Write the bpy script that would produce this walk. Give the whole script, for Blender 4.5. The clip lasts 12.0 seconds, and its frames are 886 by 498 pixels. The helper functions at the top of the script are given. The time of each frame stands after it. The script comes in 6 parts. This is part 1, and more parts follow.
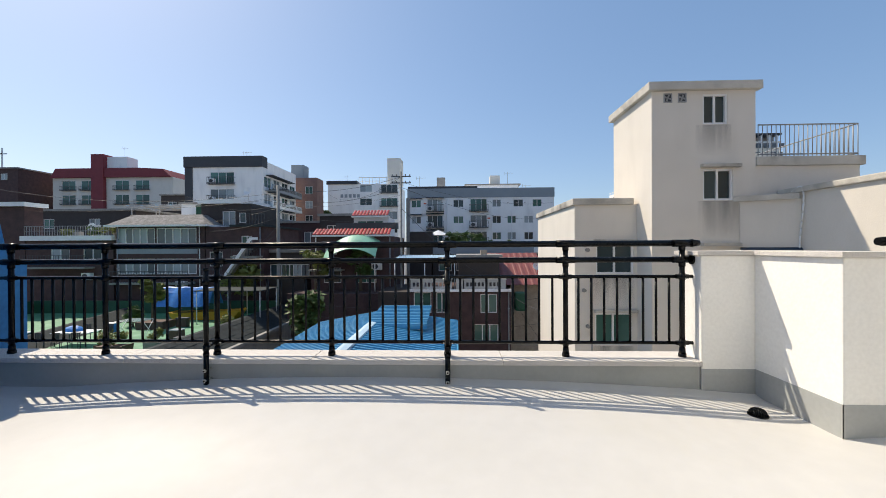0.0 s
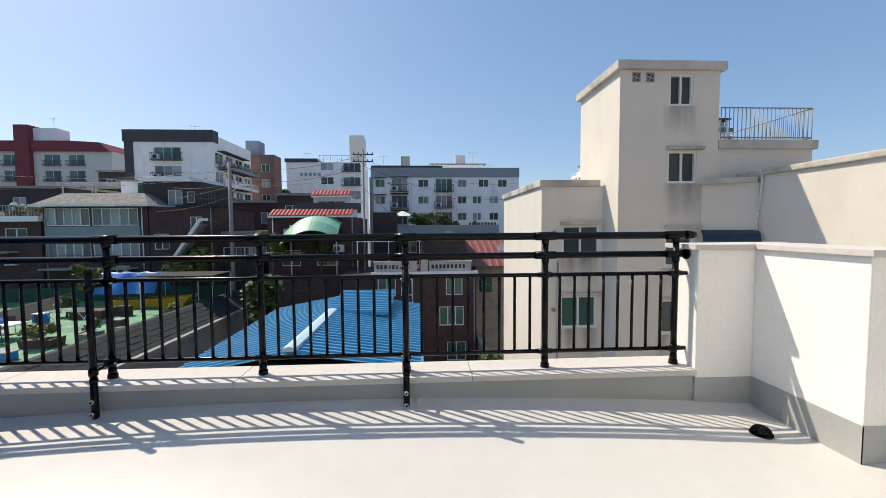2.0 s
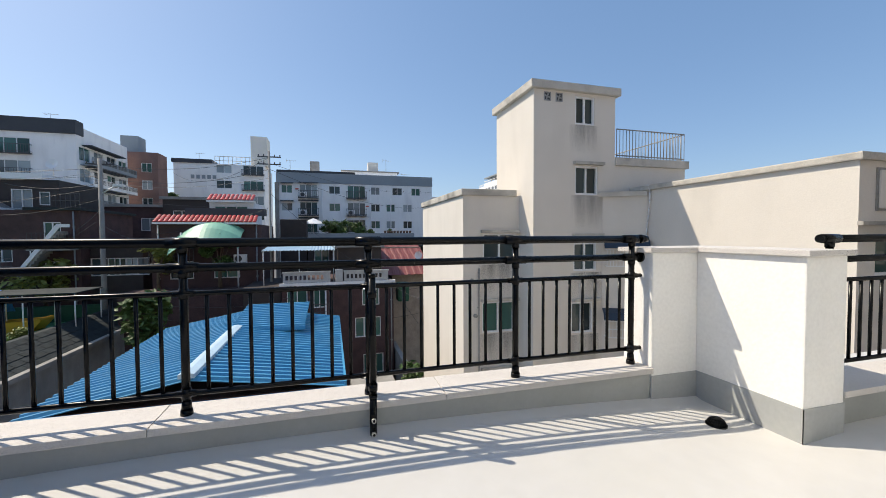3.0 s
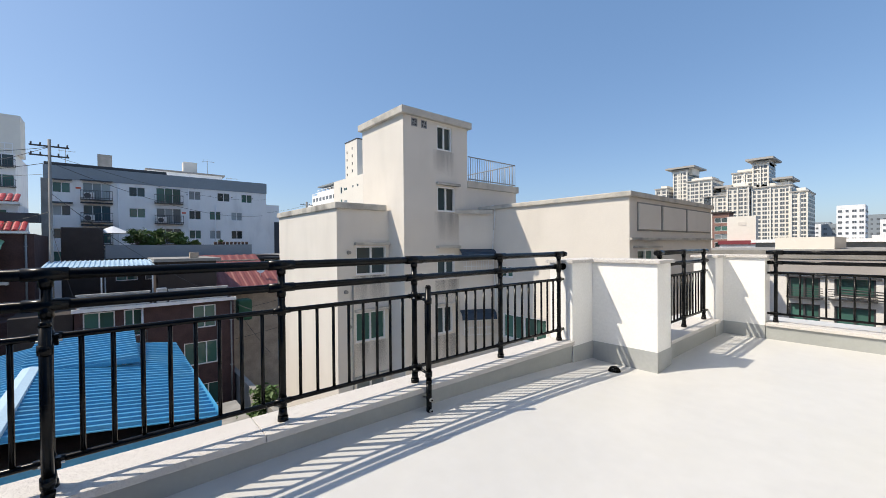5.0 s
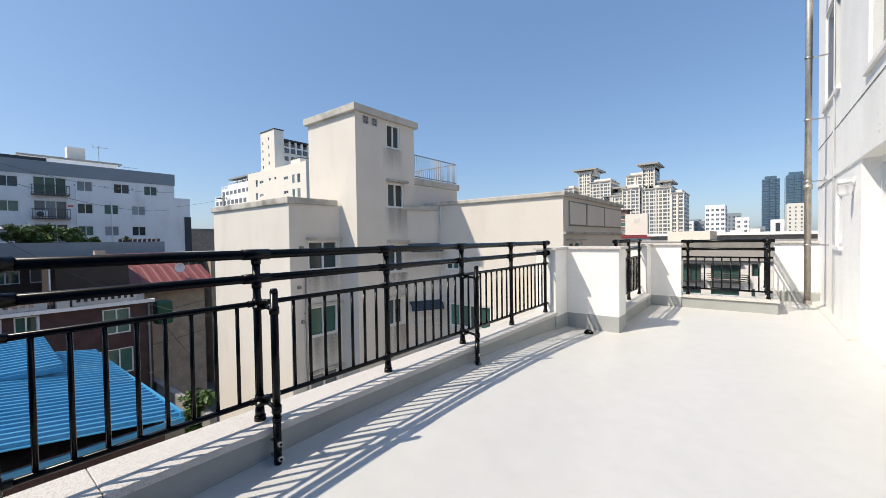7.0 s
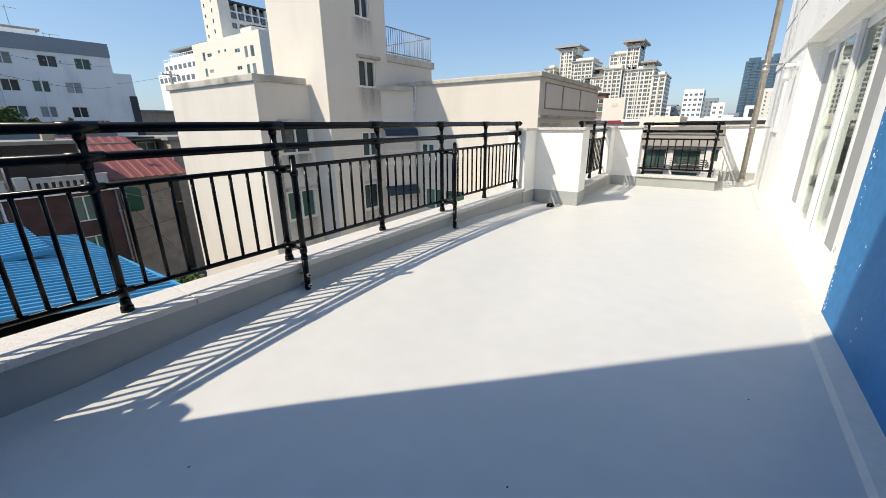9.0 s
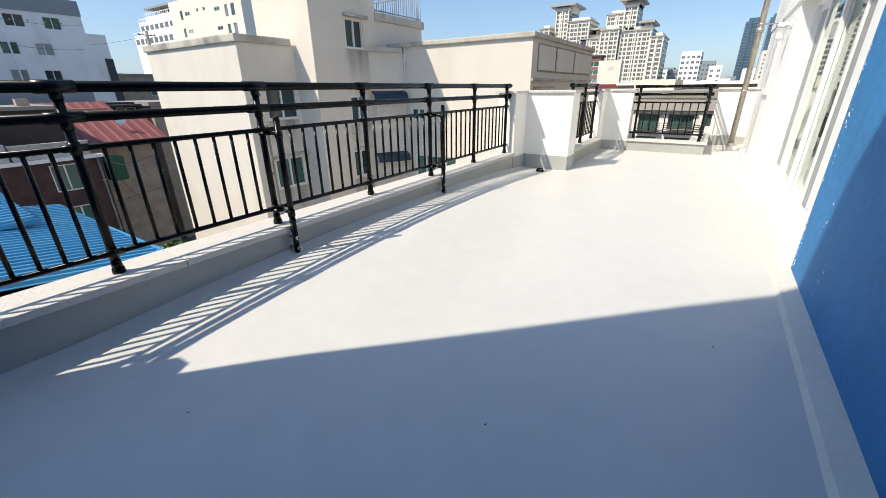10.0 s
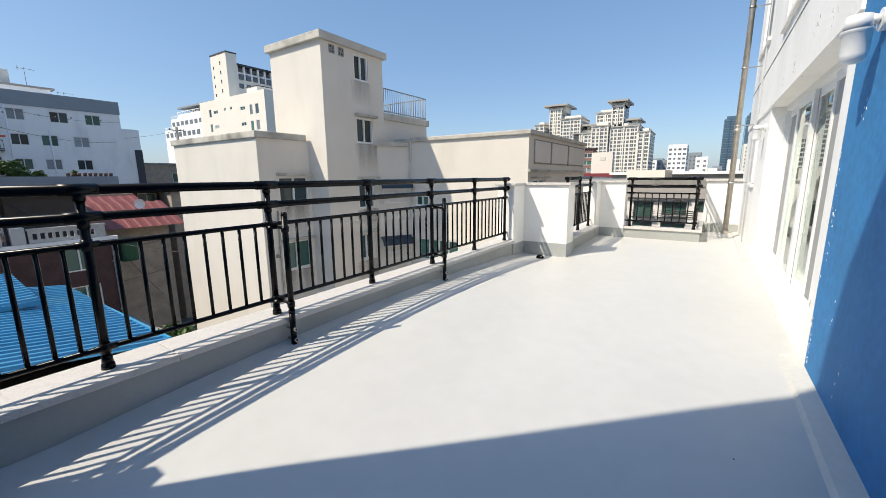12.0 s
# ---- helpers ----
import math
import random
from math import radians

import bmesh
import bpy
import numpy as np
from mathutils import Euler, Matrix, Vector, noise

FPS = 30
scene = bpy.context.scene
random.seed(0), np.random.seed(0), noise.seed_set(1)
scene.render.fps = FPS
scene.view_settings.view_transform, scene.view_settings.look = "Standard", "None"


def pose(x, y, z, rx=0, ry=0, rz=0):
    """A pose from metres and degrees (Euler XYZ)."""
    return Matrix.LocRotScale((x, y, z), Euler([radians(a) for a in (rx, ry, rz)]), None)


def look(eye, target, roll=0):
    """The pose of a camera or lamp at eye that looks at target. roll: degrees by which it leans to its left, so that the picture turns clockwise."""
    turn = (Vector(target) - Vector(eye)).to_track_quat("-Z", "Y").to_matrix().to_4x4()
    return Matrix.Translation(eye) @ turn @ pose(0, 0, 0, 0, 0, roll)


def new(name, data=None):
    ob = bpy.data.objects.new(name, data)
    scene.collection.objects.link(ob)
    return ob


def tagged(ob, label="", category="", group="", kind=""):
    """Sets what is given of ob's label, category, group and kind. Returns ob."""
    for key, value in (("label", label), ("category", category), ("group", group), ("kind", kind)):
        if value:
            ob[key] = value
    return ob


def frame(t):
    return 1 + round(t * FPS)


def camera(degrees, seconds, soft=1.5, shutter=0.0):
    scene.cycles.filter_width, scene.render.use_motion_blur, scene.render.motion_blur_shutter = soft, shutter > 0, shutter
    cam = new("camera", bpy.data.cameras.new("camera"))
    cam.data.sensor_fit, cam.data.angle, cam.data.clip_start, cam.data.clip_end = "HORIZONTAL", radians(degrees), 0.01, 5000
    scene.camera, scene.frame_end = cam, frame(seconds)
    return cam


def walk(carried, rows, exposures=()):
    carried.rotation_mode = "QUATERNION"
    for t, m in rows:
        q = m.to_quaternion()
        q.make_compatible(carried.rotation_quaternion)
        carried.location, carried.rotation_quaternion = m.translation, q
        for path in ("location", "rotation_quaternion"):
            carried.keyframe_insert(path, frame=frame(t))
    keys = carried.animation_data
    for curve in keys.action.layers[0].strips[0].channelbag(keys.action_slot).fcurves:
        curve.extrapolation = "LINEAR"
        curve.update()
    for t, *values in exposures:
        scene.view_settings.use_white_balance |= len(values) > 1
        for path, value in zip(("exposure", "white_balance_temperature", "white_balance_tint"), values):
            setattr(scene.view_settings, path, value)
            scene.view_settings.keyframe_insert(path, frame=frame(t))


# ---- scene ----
cam = camera(97.2, 12.0, soft=0.7)
PATH = [
    (0, (0.263, 0.389, 1.16), (0.192, 2.388, 1.152), -0.3),
    (0.5, (0.178, 0.52, 1.185), (0.151, 2.519, 1.136), 0.0),
    (1, (0.216, 0.712, 1.208), (0.212, 2.71, 1.122), -0.1),
    (1.5, (0.289, 0.851, 1.293), (0.312, 2.848, 1.186), -0.4),
    (2, (0.3, 0.971, 1.252), (0.405, 2.965, 1.141), -0.4),
    (2.5, (0.2, 1.156, 1.222), (0.489, 3.133, 1.127), -0.4),
    (3, (-0.037, 1.272, 1.218), (0.514, 3.193, 1.149), -0.3),
    (3.5, (-0.439, 1.268, 1.22), (0.375, 3.094, 1.177), -0.4),
    (3.7, (-0.606, 1.254, 1.238), (0.31, 3.031, 1.203), -0.4),
    (5.3, (-1.797, 1.267, 1.301), (-0.461, 2.755, 1.288), -0.5),
    (5.5, (-1.935, 1.3, 1.299), (-0.574, 2.766, 1.296), -0.5),
    (6, (-2.281, 1.372, 1.259), (-0.845, 2.764, 1.265), -0.5),
    (6.5, (-2.582, 1.492, 1.236), (-1.058, 2.788, 1.232), -0.5),
    (6.7, (-2.71, 1.526, 1.252), (-1.158, 2.788, 1.239), -0.5),
    (8.3, (-3.341, 1.247, 1.233), (-1.738, 2.393, 0.893), -0.6),
    (8.5, (-3.373, 1.239, 1.221), (-1.777, 2.37, 0.803), -0.6),
    (9, (-3.413, 1.214, 1.182), (-1.843, 2.294, 0.575), -0.6),
    (9.5, (-3.431, 1.168, 1.168), (-1.884, 2.205, 0.439), -0.6),
    (10, (-3.445, 1.14, 1.155), (-1.902, 2.161, 0.397), -0.7),
    (10.5, (-3.454, 1.134, 1.19), (-1.888, 2.169, 0.501), -0.6),
    (11, (-3.449, 1.15, 1.223), (-1.846, 2.209, 0.667), -0.5),
    (11.5, (-3.443, 1.168, 1.227), (-1.816, 2.248, 0.797), -0.4),
    (12, (-3.417, 1.13, 1.233), (-1.783, 2.225, 0.868), -0.5),
]
walk(cam, [(t, look(eye, target, roll)) for t, eye, target, roll in PATH],
     [(0.0, 0.02, 7500, 10), (2.5, 0.02, 7400, 10), (5.5, 0.02, 7100, 10), (6.7, 0.02, 7100, 10), (8.5, 0.0, 7300, 8), (9.5, 0.19, 7300, 8), (10.5, 0.19, 7300, 8), (12.0, 0.07, 7200, 8)])

# ---- light ----
SUN = Vector((-0.69, 0.475, 1.0)).normalized()
world = bpy.data.worlds.new("sky")
scene.world = world
world.use_nodes = True
wn = world.node_tree
sky = wn.nodes.new("ShaderNodeTexSky")
sky.sky_type = "NISHITA"
sky.sun_disc = False
sky.sun_elevation = math.asin(SUN.z)
sky.sun_rotation = math.atan2(SUN.x, SUN.y)
sky.altitude = 500
sky.air_density, sky.dust_density, sky.ozone_density = 1.0, 1.6, 3.0
wn.nodes["Background"].inputs["Strength"].default_value = 0.165
haze = wn.nodes.new("ShaderNodeMix")
haze.data_type = "RGBA"
haze.inputs[0].default_value = 0.36
haze.inputs[7].default_value = (1.0, 2.45, 5.3, 1.0)
wn.links.new(sky.outputs["Color"], haze.inputs[6])
wn.links.new(haze.outputs[2], wn.nodes["Background"].inputs["Color"])
sun = new("sun", bpy.data.lights.new("sun", "SUN"))
sun.data.energy, sun.data.angle, sun.data.color = 4.6, radians(0.55), (1.0, 0.94, 0.85)
sun.matrix_world = look(SUN * 60, (0, 0, 0))


# ---- materials ----
def mat(name, rgb, rough=0.7, vary=0.12, scale=3.0, fine=60.0, bump=0.15, metal=0.0, spec=0.5, stain=None, streak=0.0, random_tint=0.0):
    """A painted, plastered or mineral surface: broad and fine variation, stains and a fine relief."""
    m = bpy.data.materials.new(name)
    m.use_nodes = True
    n, l = m.node_tree.nodes, m.node_tree.links
    b = n["Principled BSDF"]
    b.inputs["Roughness"].default_value, b.inputs["Metallic"].default_value = rough, metal
    b.inputs["Specular IOR Level"].default_value = spec
    geo = n.new("ShaderNodeNewGeometry")
    pos = geo.outputs["Position"]
    big = n.new("ShaderNodeTexNoise")
    big.inputs["Scale"].default_value, big.inputs["Detail"].default_value = scale, 5
    l.new(pos, big.inputs["Vector"])
    small = n.new("ShaderNodeTexNoise")
    small.inputs["Scale"].default_value, small.inputs["Detail"].default_value = fine, 3
    l.new(pos, small.inputs["Vector"])
    add = n.new("ShaderNodeMath")
    add.operation = "ADD"
    l.new(big.outputs["Fac"], add.inputs[0])
    l.new(small.outputs["Fac"], add.inputs[1])
    ramp = n.new("ShaderNodeMapRange")
    ramp.inputs["From Min"].default_value, ramp.inputs["From Max"].default_value = 0.7, 1.3
    ramp.inputs["To Min"].default_value, ramp.inputs["To Max"].default_value = 1 - vary, 1 + vary
    l.new(add.outputs[0], ramp.inputs["Value"])
    mul = n.new("ShaderNodeVectorMath")
    mul.operation = "SCALE"
    mul.inputs[0].default_value = rgb
    l.new(ramp.outputs[0], mul.inputs["Scale"])
    colour = mul.outputs[0]
    if stain:
        st = n.new("ShaderNodeTexNoise")
        st.inputs["Scale"].default_value, st.inputs["Detail"].default_value = 1.1, 7
        squash = n.new("ShaderNodeMapping")
        squash.inputs["Scale"].default_value = (1, 1, 0.25 if streak else 1)
        l.new(pos, squash.inputs["Vector"])
        l.new(squash.outputs[0], st.inputs["Vector"])
        sr = n.new("ShaderNodeMapRange")
        sr.inputs["From Min"].default_value, sr.inputs["From Max"].default_value = 0.5, 0.75
        sr.inputs["To Max"].default_value = stain[1]
        l.new(st.outputs["Fac"], sr.inputs["Value"])
        mix = n.new("ShaderNodeMix")
        mix.data_type = "RGBA"
        l.new(sr.outputs[0], mix.inputs["Factor"])
        l.new(colour, mix.inputs["A"])
        mix.inputs["B"].default_value = (*stain[0], 1)
        colour = mix.outputs["Result"]
    if random_tint:
        info = n.new("ShaderNodeObjectInfo")
        rr = n.new("ShaderNodeMapRange")
        rr.inputs["To Min"].default_value, rr.inputs["To Max"].default_value = 1 - random_tint, 1 + random_tint
        l.new(info.outputs["Random"], rr.inputs["Value"])
        m2 = n.new("ShaderNodeVectorMath")
        m2.operation = "SCALE"
        l.new(colour, m2.inputs[0])
        l.new(rr.outputs[0], m2.inputs["Scale"])
        colour = m2.outputs[0]
    l.new(colour, b.inputs["Base Color"])
    if bump:
        bm_ = n.new("ShaderNodeBump")
        bm_.inputs["Strength"].default_value, bm_.inputs["Distance"].default_value = bump, 0.01
        l.new(add.outputs[0], bm_.inputs["Height"])
        l.new(bm_.outputs[0], b.inputs["Normal"])
    return m


def glass_mat(name, rgb, rough=0.04, transmission=0.0):
    m = bpy.data.materials.new(name)
    m.use_nodes = True
    n, l = m.node_tree.nodes, m.node_tree.links
    b = n["Principled BSDF"]
    b.inputs["Roughness"].default_value = rough
    b.inputs["Transmission Weight"].default_value = transmission
    b.inputs["IOR"].default_value = 1.5
    if transmission:
        b.inputs["Base Color"].default_value = (*rgb, 1)
        return m
    info = n.new("ShaderNodeObjectInfo")
    ramp = n.new("ShaderNodeMapRange")
    ramp.inputs["To Min"].default_value, ramp.inputs["To Max"].default_value = 0.45, 1.6
    l.new(info.outputs["Random"], ramp.inputs["Value"])
    mul = n.new("ShaderNodeVectorMath")
    mul.operation = "SCALE"
    mul.inputs[0].default_value = rgb
    l.new(ramp.outputs[0], mul.inputs["Scale"])
    l.new(mul.outputs[0], b.inputs["Base Color"])
    return m


def granite_mat():
    m = mat("granite_coping", (0.50, 0.48, 0.46), 0.75, 0.1, 4, 30, 0.2)
    n, l = m.node_tree.nodes, m.node_tree.links
    b = n["Principled BSDF"]
    geo = n.new("ShaderNodeNewGeometry")
    v = n.new("ShaderNodeTexVoronoi")
    v.inputs["Scale"].default_value = 330
    l.new(geo.outputs["Position"], v.inputs["Vector"])
    r = n.new("ShaderNodeValToRGB")
    e = r.color_ramp.elements
    e[0].position, e[0].color = 0.0, (0.30, 0.28, 0.27, 1)
    e[1].position, e[1].color = 0.3, (0.60, 0.57, 0.54, 1)
    mid = e.new(0.75)
    mid.color = (0.68, 0.65, 0.61, 1)
    sep = n.new("ShaderNodeSeparateColor")
    l.new(v.outputs["Color"], sep.inputs[0])
    l.new(sep.outputs[0], r.inputs["Fac"])
    l.new(r.outputs["Color"], b.inputs["Base Color"])
    return m


FLOOR = mat("urethane_floor", (0.595, 0.59, 0.572), 0.42, 0.035, 1.2, 7.0, 0.02, stain=((0.57, 0.56, 0.515), 0.45))
BAND = mat("grey_floor_coating", (0.40, 0.415, 0.41), 0.5, 0.06, 3, 30, 0.08)
SHELF = mat("pale_grey_coating", (0.37, 0.385, 0.37), 0.5, 0.05, 3, 30, 0.08, stain=((0.27, 0.28, 0.26), 0.45), streak=1)
WHITE = mat("white_masonry_paint", (0.88, 0.87, 0.835), 0.75, 0.05, 2.2, 40, 0.12, stain=((0.68, 0.66, 0.60), 0.4), streak=1)
HOUSEW = mat("old_white_house_paint", (0.89, 0.88, 0.85), 0.7, 0.05, 2.0, 24, 0.2, stain=((0.62, 0.60, 0.56), 0.35), streak=1)
BLUE = mat("sky_blue_wall_paint", (0.022, 0.19, 0.44), 0.8, 0.16, 2.5, 22, 0.15, stain=((0.035, 0.25, 0.53), 0.5), streak=1)
GRANITE = granite_mat()
RAIL = mat("black_powder_coat", (0.003, 0.0035, 0.004), 0.26, 0.15, 8, 90, 0.02, spec=0.2)
STEEL = mat("galvanised_steel", (0.55, 0.55, 0.54), 0.35, 0.1, 8, 60, 0.03, metal=1.0)
RUST = mat("tarnished_pipe", (0.50, 0.46, 0.40), 0.4, 0.2, 9, 40, 0.1, metal=0.8)
PVC = mat("white_window_frame", (0.78, 0.79, 0.79), 0.4, 0.03, 5, 50, 0.0)
DARKFR = mat("dark_window_frame", (0.06, 0.06, 0.065), 0.5, 0.1, 5, 50, 0.0)
GLASS = glass_mat("dark_window_glass", (0.035, 0.055, 0.06))
GREENGL = glass_mat("green_window_glass", (0.05, 0.13, 0.11))
CURTAIN = glass_mat("curtained_window_glass", (0.24, 0.28, 0.295), 0.1)
BEIGE = mat("beige_stucco", (0.72, 0.675, 0.61), 0.85, 0.04, 1.0, 35, 0.25, stain=((0.50, 0.465, 0.41), 0.25), streak=1)
BEIGED = mat("weathered_cement_coping", (0.54, 0.51, 0.455), 0.9, 0.15, 3, 40, 0.3, stain=((0.12, 0.115, 0.105), 0.75))
APTW = mat("white_apartment_paint", (0.89, 0.89, 0.88), 0.8, 0.04, 0.5, 10, 0.1, stain=((0.55, 0.56, 0.57), 0.4), streak=1)
APTG = mat("grey_fascia_paint", (0.27, 0.31, 0.34), 0.8, 0.06, 0.7, 10, 0.1)
DARK = mat("charcoal_paint", (0.05, 0.055, 0.065), 0.7, 0.1, 1, 12, 0.1)
BRICK = mat("dark_red_brick", (0.078, 0.043, 0.041), 0.85, 0.3, 2.0, 18, 0.3)
BRICKL = mat("tan_brick", (0.40, 0.33, 0.26), 0.85, 0.25, 2.0, 22, 0.3)
BROWN = mat("brown_panel", (0.046, 0.036, 0.033), 0.7, 0.2, 2, 20, 0.1)
CONC = mat("aged_concrete", (0.30, 0.29, 0.27), 0.9, 0.2, 1.5, 25, 0.3, stain=((0.15, 0.15, 0.14), 0.6), streak=1)
ASPH = mat("asphalt_ground", (0.12, 0.118, 0.112), 0.9, 0.25, 0.3, 8, 0.3)
BLUETIN = mat("blue_painted_sheet_metal", (0.035, 0.26, 0.47), 0.45, 0.14, 1.5, 20, 0.05, spec=0.5, stain=((0.11, 0.33, 0.50), 0.5))
PALEBLUE = mat("pale_blue_flashing", (0.42, 0.58, 0.70), 0.5, 0.08, 2, 20, 0.05)
REDTILE = mat("red_glazed_roof_tile", (0.42, 0.035, 0.03), 0.4, 0.2, 3, 30, 0.1, random_tint=0.25)
REDTIN = mat("faded_red_roof_sheet", (0.21, 0.055, 0.048), 0.6, 0.15, 1.5, 15, 0.1)
REDPAINT = mat("maroon_roof_paint", (0.22, 0.035, 0.045), 0.7, 0.1, 1, 10, 0.1)
GREENF = mat("green_roof_coating", (0.055, 0.24, 0.125), 0.6, 0.15, 0.8, 10, 0.1, stain=((0.25, 0.45, 0.32), 0.5))
GREENP = mat("green_wall_paint", (0.008, 0.08, 0.04), 0.6, 0.15, 1, 10, 0.1)
CANOPY = mat("mint_canopy_sheet", (0.22, 0.50, 0.36), 0.4, 0.1, 2, 20, 0.05)
SHINGLE = mat("grey_roof_shingle", (0.022, 0.031, 0.033), 0.9, 0.4, 3, 20, 0.4)
PINKBR = mat("pink_brown_brick", (0.25, 0.145, 0.12), 0.85, 0.2, 1.0, 10, 0.2)
HIP = mat("pale_grey_shingle", (0.20, 0.195, 0.19), 0.9, 0.45, 2.5, 9, 0.4)
LEAF = mat("garden_leaves", (0.07, 0.13, 0.03), 0.6, 0.4, 4, 20, 0.0)
LEAFY = mat("yellow_green_leaves", (0.17, 0.19, 0.04), 0.6, 0.4, 4, 20, 0.0)
BARK = mat("bark", (0.12, 0.09, 0.06), 0.9, 0.3, 8, 40, 0.4)
TERRA = mat("brown_pot", (0.10, 0.06, 0.045), 0.8, 0.2, 6, 40, 0.1)
YELLOW = mat("yellow_plastic", (0.62, 0.34, 0.02), 0.5, 0.1, 3, 20, 0.05)
TARP = mat("blue_tarpaulin", (0.03, 0.22, 0.60), 0.5, 0.2, 4, 20, 0.3)
CREAM = mat("cream_tower_paint", (0.80, 0.76, 0.68), 0.8, 0.03, 0.1, 2, 0.0)
# the tower cream darkened: shade on cornices and set-backs is put into the colour
CREAMD = mat("cream_tower_shade_tone", (0.42, 0.40, 0.37), 0.8, 0.05, 0.1, 2, 0.0)
TOWGLASS = mat("curtain_wall_glass", (0.07, 0.13, 0.19), 0.15, 0.2, 0.1, 1, 0.0, spec=0.8)
WOODM = mat("pale_interior_floor", (0.62, 0.57, 0.5), 0.5, 0.1, 2, 20, 0.05)
ORANGE = mat("orange_tag", (0.65, 0.12, 0.06), 0.6, 0.1, 3, 20, 0.0)
GREYMET = mat("grey_painted_steel", (0.30, 0.31, 0.32), 0.5, 0.1, 8, 60, 0.03)
FILLET = mat("beige_grey_coating", (0.60, 0.585, 0.54), 0.5, 0.06, 3, 30, 0.08)
FARGLASS = mat("hazy_far_glazing", (0.13, 0.145, 0.16), 0.3, 0.35, 0.6, 3, 0.0)
BANDBLUE = mat("tower_spandrel", (0.10, 0.17, 0.23), 0.3, 0.15, 0.3, 2, 0.0)
NAVY = mat("navy_awning_cloth", (0.012, 0.035, 0.07), 0.6, 0.2, 5, 40, 0.1)
TILEB = mat("tan_plank", (0.38, 0.27, 0.18), 0.8, 0.2, 3, 30, 0.2, random_tint=0.25)
CLEAR = glass_mat("clear_door_glass", (0.62, 0.80, 0.74), 0.0, 1.0)
SCREEN = mat("grey_insect_screen", (0.33, 0.335, 0.33), 0.6, 0.05, 4, 300, 0.05)


# ---- building blocks ----
def quad_box(bm, x0, x1, y0, y1, z0, z1, m=None):
    """A box between two corners, optionally laid through the matrix m."""
    vs = []
    for z in (z0, z1):
        for x, y in ((x0, y0), (x1, y0), (x1, y1), (x0, y1)):
            p = Vector((x, y, z))
            vs.append(bm.verts.new(m @ p if m else p))
    for f in ((3, 2, 1, 0), (4, 5, 6, 7), (0, 1, 5, 4), (1, 2, 6, 5), (2, 3, 7, 6), (3, 0, 4, 7)):
        bm.faces.new([vs[i] for i in f])
    return vs


def tube(bm, a, b, r, sides=10, r2=None, cap=True):
    a, b = Vector(a), Vector(b)
    r2 = r if r2 is None else r2
    q = (b - a).to_track_quat("Z", "Y")
    rings = []
    for p, rad in ((a, r), (b, r2)):
        rings.append([bm.verts.new(p + q @ Vector((rad * math.cos(2 * math.pi * i / sides), rad * math.sin(2 * math.pi * i / sides), 0))) for i in range(sides)])
    for i in range(sides):
        j = (i + 1) % sides
        f = bm.faces.new((rings[0][i], rings[0][j], rings[1][j], rings[1][i]))
        f.smooth = True
    if cap:
        bm.faces.new(rings[0][::-1])
        bm.faces.new(rings[1])


def prism(bm, outline, d0, d1, axis="y"):
    """A solid from an outline of (u, v) points, run between d0 and d1 along an axis."""
    def p(u, v, d):
        return {"y": (u, d, v), "x": (d, u, v), "z": (u, v, d)}[axis]
    a = [bm.verts.new(p(u, v, d0)) for u, v in outline]
    b = [bm.verts.new(p(u, v, d1)) for u, v in outline]
    k = len(outline)
    bm.faces.new(a)
    bm.faces.new(b[::-1])
    for i in range(k):
        j = (i + 1) % k
        bm.faces.new((a[j], a[i], b[i], b[j]))


def mesh_of(name, bm, material, bevel=0.0):
    if bevel:
        bmesh.ops.bevel(bm, geom=[e for e in bm.edges], offset=bevel, segments=2, affect="EDGES", profile=0.6)
    bmesh.ops.recalc_face_normals(bm, faces=bm.faces)
    me = bpy.data.meshes.new(name)
    bm.to_mesh(me)
    bm.free()
    me.materials.append(material)
    return me


def part(name, bm, material, parent=None, label="", bevel=0.0):
    ob = new(name, bm if isinstance(bm, bpy.types.Mesh) else mesh_of(name, bm, material, bevel))
    if parent:
        ob.parent = parent
    if label:
        ob["label"] = label
    return ob


def thing(name, label, category, group="", kind="", at=(0, 0, 0)):
    ob = new(name)
    ob.location = at
    ob.empty_display_size = 0.1
    return tagged(ob, label, category, group, kind)


def solid(name, boxes, material, label="", category="", kind="", parent=None, bevel=0.0, group=""):
    bm = bmesh.new()
    for b in boxes:
        quad_box(bm, *b)
    ob = part(name, bm, material, parent, "", bevel)
    return tagged(ob, label, category, group, kind)


